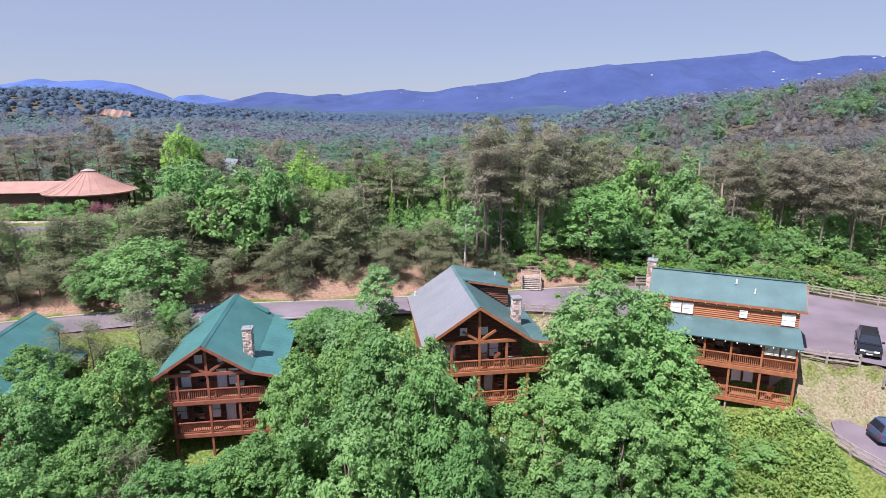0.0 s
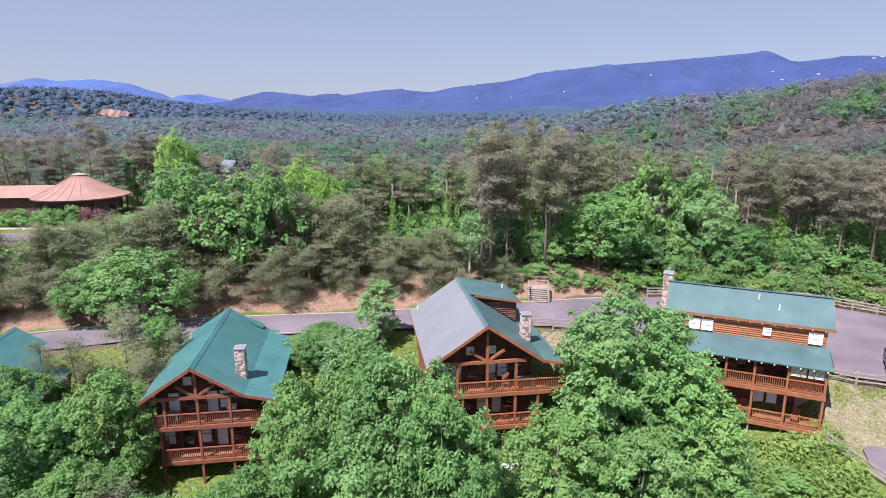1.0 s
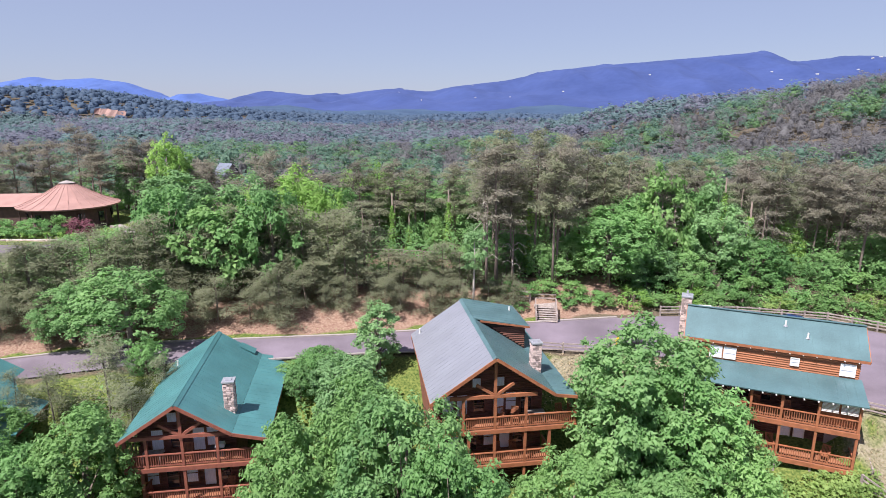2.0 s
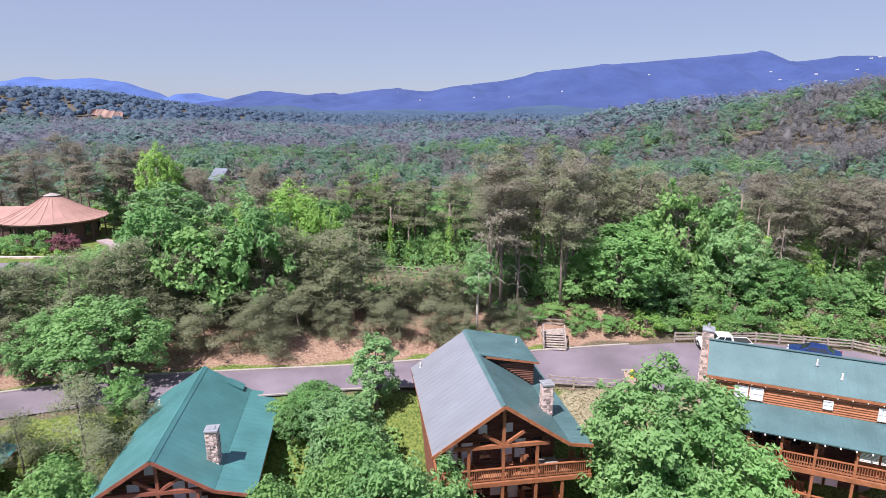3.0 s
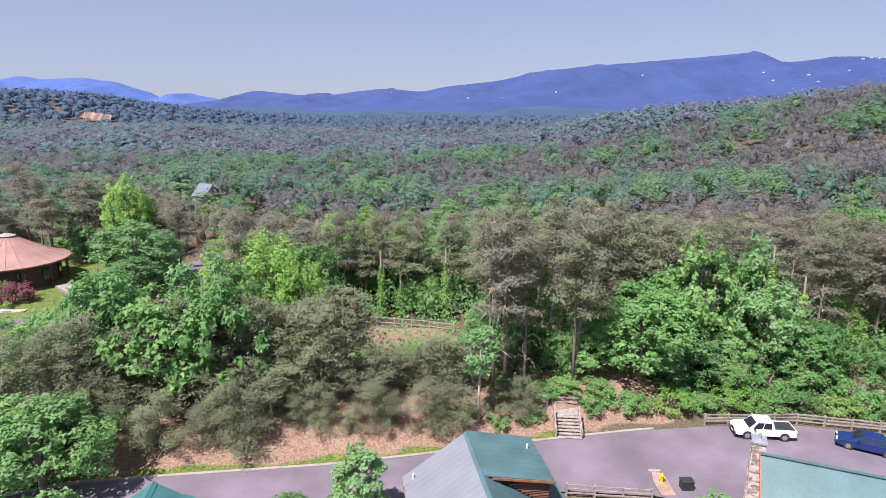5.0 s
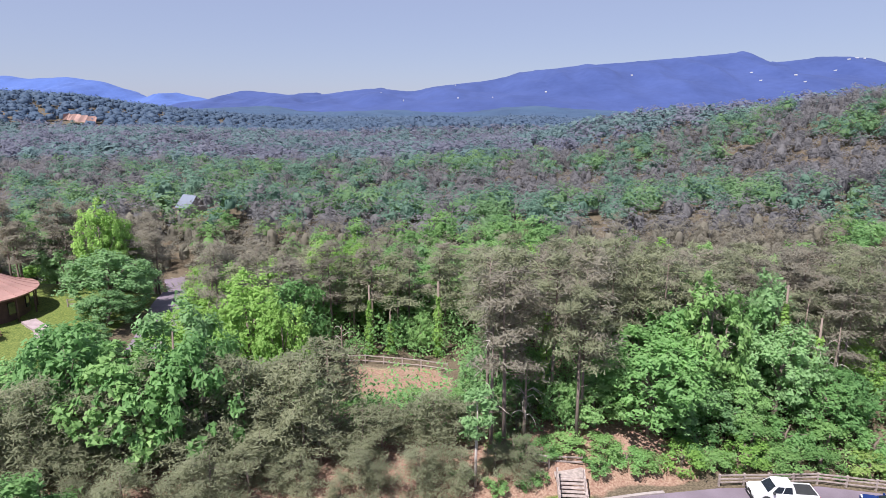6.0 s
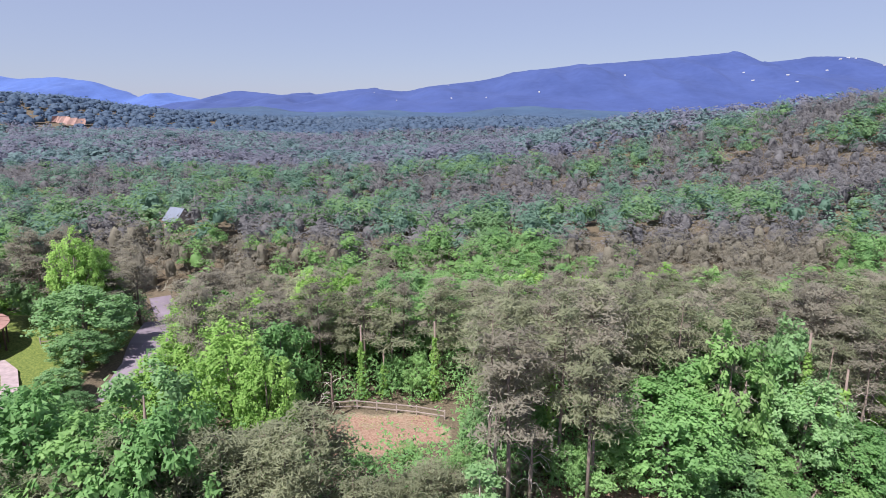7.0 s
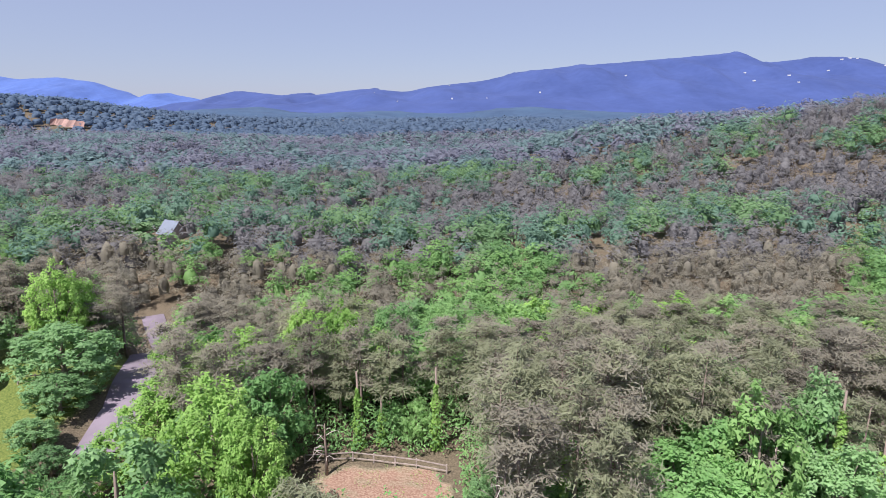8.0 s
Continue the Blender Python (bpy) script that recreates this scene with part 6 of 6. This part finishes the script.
def vine_trunk(x, y, top, seed, r=.55):
    rng = np.random.default_rng(seed)
    z = float(height(x, y))
    h = top - z
    t = thing("vine_covered_trunk", x, y, z, 0, "pine trunk wrapped in bright lime-green vine", "tree")
    part("trunk", Mesh().tube([(0, 0, -.5), (.1, 0, h * .6), (0, .1, h + 2)], [.2, .16, .1], 7), M_BARK, t, smooth=True)
    n = int(h * 120)
    q = rng.random(n) ** 1.25
    a = rng.uniform(0, math.tau, n)
    rr = r * (1.25 - .75 * q) * rng.uniform(.5, 1.15, n) * (1 + .35 * np.sin(q * 17 + seed))
    p = np.stack([np.cos(a) * rr, np.sin(a) * rr, q * h], 1)
    part("vine", leaf_cards(rng, p, np.stack([np.cos(a), np.sin(a), np.full(n, .5)], 1) + rng.normal(size=(n, 3)) * .4, .34), L_LIME, t)


for x, y, top, sd in ((-8.6, 98.8, 8.4, 1), (.2, 98.2, 9.0, 2), (10.2, 80.0, 13.2, 3), (38.8, 82.0, 9.6, 4), (33.0, 96, 9, 5), (36.4, 84.4, 12.4, 6), (-6.0, 99.6, 5.0, 7), (60, 92, 9, 8)):
    vine_trunk(x, y, top, sd)

yt = thing("young_tree", 2.7, 70.9, float(height(2.7, 70.9)), 0, "young tree with straight pale trunk and light crown", "tree")
part("trunk", Mesh().tube([(0, 0, -.4), (.02, 0, 3.2), (.1, .05, 6.5), (.0, .1, 8.2)], [.13, .12, .07, .02], 8), M_PALEBARK, yt, smooth=True)
_rng = np.random.default_rng(4)
_p, _f, _c = crown_cloud(_rng, 1100, 1.25, 2.3, 6.6, 26, .5)
part("crown", leaf_cards(_rng, _p, _f, .36), L_BLUE, yt)


# ---- distant houses ----
def far_house(x, y, z, yaw, L, W, eave, ridge, roof, wall, label):
    h = thing("house", x, y, z, yaw, label, "house")
    l, w = L / 2, W / 2
    part("wall", Mesh().box(-l + .4, l - .4, -w + .4, w - .4, -2, eave), wall, h)
    part("roof", Mesh().add([(-l, -w, eave), (l, -w, eave), (l, 0, ridge), (-l, 0, ridge), (l, w, eave), (-l, w, eave)], [(0, 1, 2, 3), (3, 2, 4, 5)]).add(
        [(-l, -w, eave - .15), (l, -w, eave - .15), (l, 0, ridge - .15), (-l, 0, ridge - .15), (l, w, eave - .15), (-l, w, eave - .15)], [(3, 2, 1, 0), (5, 4, 2, 3)]), roof, h)
    part("gable", Mesh().add([(-l + .45, -w + .4, eave), (-l + .45, w - .4, eave), (-l + .45, 0, ridge - .3), (l - .45, -w + .4, eave), (l - .45, w - .4, eave), (l - .45, 0, ridge - .3)], [(0, 2, 1), (3, 4, 5)]), wall, h)
    for i in range(3):
        wx = -l + L * (i + .8) / 3.6
        wn_ = part("window", Mesh().box(wx, wx + 1.0, -w + .32, -w + .4, eave - 2, eave - .7), M_TRIM, h)
        part("pane", Mesh().box(wx + .08, wx + .92, -w + .3, -w + .33, eave - 1.92, eave - .78), M_GLASS, wn_)


far_house(-80, 227, float(height(-80, 227)) - .6, -32, 7.0, 7.5, 1.8, 5.8, M_PALEROOF, M_GREYWOOD, "grey house with pale metal roof among the woods")
far_house(231, 436, float(height(231, 436)) + 1.5, 12, 15, 9, 3.0, 5.2, M_PALEROOF, M_TRIM, "white house on the wooded hilltop")
scar = Mesh()
edges = []
for i in range(15):
    x, lo = -472 + i * 3, 833 + 3 * math.sin(i * 1.7) + 3 * math.sin(i * .6)
    hi = lo + 3 + 10 * math.sin(math.pi * (i + .5) / 15) + 2 * math.sin(i * 2.3)
    edges.append([(x, lo, float(height(x, lo)) + 5), (x, hi, float(height(x, hi)) + 12)])
for a, b in zip(edges[:-1], edges[1:]):
    scar.add([a[0], b[0], b[1], a[1]], [(0, 1, 2, 3)])
tagged(part("cleared_hillside", scar, M_SCAR), "bare red earth cut on the hillside", "hillside", kind="structure")
_mv = [o for o in bpy.data.objects if o.name == "mountain_range"][0].data.vertices
dots = Mesh()
rnd = random.Random(21)
for i in range(20):
    col, row = rnd.randint(66, 205), rnd.randint(9, 21)
    if i < 6:
        col, row = 206 - i * 4, 20 - i % 3
    q = _mv[row * 220 + col].co
    s = rnd.uniform(1.2, 3.2)
    dots.box(q.x - s, q.x + s * rnd.uniform(.6, 1.6), q.y - 12, q.y + 4, q.z - 2, q.z + rnd.uniform(2.2, 3.4))
tagged(part("mountain_houses", dots, M_TRIM), "tiny pale houses scattered over the mountain slope", "houses", kind="stuff")


# ---- undergrowth, grass ----
def cover(name, label, cat, n, box, material, leaf, hgt, slim=.5, seed=1, ok=None, lump=.35):
    """Low leaves over the ground inside box (x0, x1, y0, y1)."""
    rng = np.random.default_rng(seed)
    x0, x1, y0, y1 = box
    x, y = rng.uniform(x0, x1, n), rng.uniform(y0, y1, n)
    if ok is not None:
        k = ok(x, y)
        x, y = x[k], y[k]
    m = np.sin(x * 1.3 + 2 * np.sin(y * .7)) * np.sin(y * 1.1 + 1.7 * np.sin(x * .6))
    z = height(x, y) + hgt * (.15 + .85 * rng.random(len(x))) * (1 + lump * 2 * m) + .02
    f = np.stack([rng.normal(size=len(x)) * .7, -.3 + rng.normal(size=len(x)) * .7, np.ones(len(x))], 1)
    return tagged(part(name, leaf_cards(rng, np.stack([x, y, z], 1), f, leaf, slim), material), label, cat, kind="stuff")


edge = lambda x, y: y - lerp(x, FAR_EDGE)
below = lambda x, y: lerp(x, NEAR_EDGE) - y
cover("undergrowth", "tangled leafy green undergrowth on the valley slope", "undergrowth", 46000, (12, 31.5, 24, 50), L_GRASS, .3, 1.0, .6, 2, lambda x, y: (below(x, y) > 3) & (y < 46.4 + (30 - x) * .42) & (x + .2 * (45 - y) < 31))
cover("undergrowth", "leafy green undergrowth below the cabins", "undergrowth", 30000, (-48, 14, 22, 57), L_MID, .44, 1.3, .6, 3, lambda x, y: (below(x, y) > 4) & ~((np.abs(x + 20.5) < 7) & (y > 44)) & ~((np.abs(x - 3) < 7.5) & (y > 46.5)) & ~((np.abs(x + 39) < 7) & (y > 42)))
cover("undergrowth", "shrubby green undergrowth among the pines", "undergrowth", 105000, (-45, 68, 74, 126), L_DEEP, .38, 4.0, .6, 4, lambda x, y: (edge(x, y) > 6.5) & ~((x > -15.5) & (x < 2.5) & (y > 82) & (y < 96)) & ~((x < -30) & (y > 84)) & ~((x > 7) & (x < 14) & (y < 76)))
cover("undergrowth", "leafy green growth behind the lot fence", "undergrowth", 15000, (19, 72, 46, 82), L_MID, .36, 1.5, .6, 11, lambda x, y: (edge(x, y) > 1.6) & (edge(x, y) < 7.5))
cover("bank_brush", "brown brush and dry stems on the clay bank", "brush", 9000, (-62, 9, 50, 76), L_BROWN, .3, .75, .16, 5, lambda x, y: (edge(x, y) > 2.6) & (edge(x, y) < 7) & (np.sin(x * .9) + np.sin(y * 1.7 + x) > -.3))
cover("dry_grass", "dry straw-coloured grass on the bank", "grass", 9000, (-62, 22, 50, 78), L_DRY, .2, .2, .12, 6, lambda x, y: (edge(x, y) > 1.4) & (edge(x, y) < 5.5))
cover("verge_grass", "green grass verge along the kerb", "grass", 5000, (-62, 8, 50, 72), L_GRASS, .2, .18, .16, 7, lambda x, y: (edge(x, y) > .35) & (edge(x, y) < 1.7))
cover("dry_grass", "dry straw and green grass on the slope below the lot", "grass", 7000, (30, 42, 44.5, 54), L_DRY, .2, .2, .16, 8, lambda x, y: below(x, y) > .6)
cover("dry_grass", "grass tufts in the clearing and beside the drive", "grass", 2600, (-14, 1.5, 83, 95), L_GRASS, .2, .2, .2, 9, lambda x, y: np.sin(x * 1.1) * np.sin(y) > .1)
cover("dry_grass", "dry grass between the cabins and fence", "grass", 1600, (6, 22, 54, 61), L_DRY, .3, .3, .3, 10, lambda x, y: below(x, y) > .5)
for px, top in ((-80, 4.9), (-78, 5.0), (-76, 4.9), (-74, 5.0), (-72, 4.9), (-70, 5.0), (-68, 4.9), (-66, 5.0), (-64, 4.9), (-62, 5.0), (-60, 4.9), (-58, 5.0), (-56, 4.9)):
    hb = broadleaf("low yellow-green clipped hedge plant on the terrace", int(-px), 1.0, .62, .45, 160, .22, L_LIME, 10, .25, name="hedge_plant")
    hb.matrix_basis = pose(px, 94.4, 4.0)
    hb["category"], hb["group"] = "hedge", "terrace hedge"
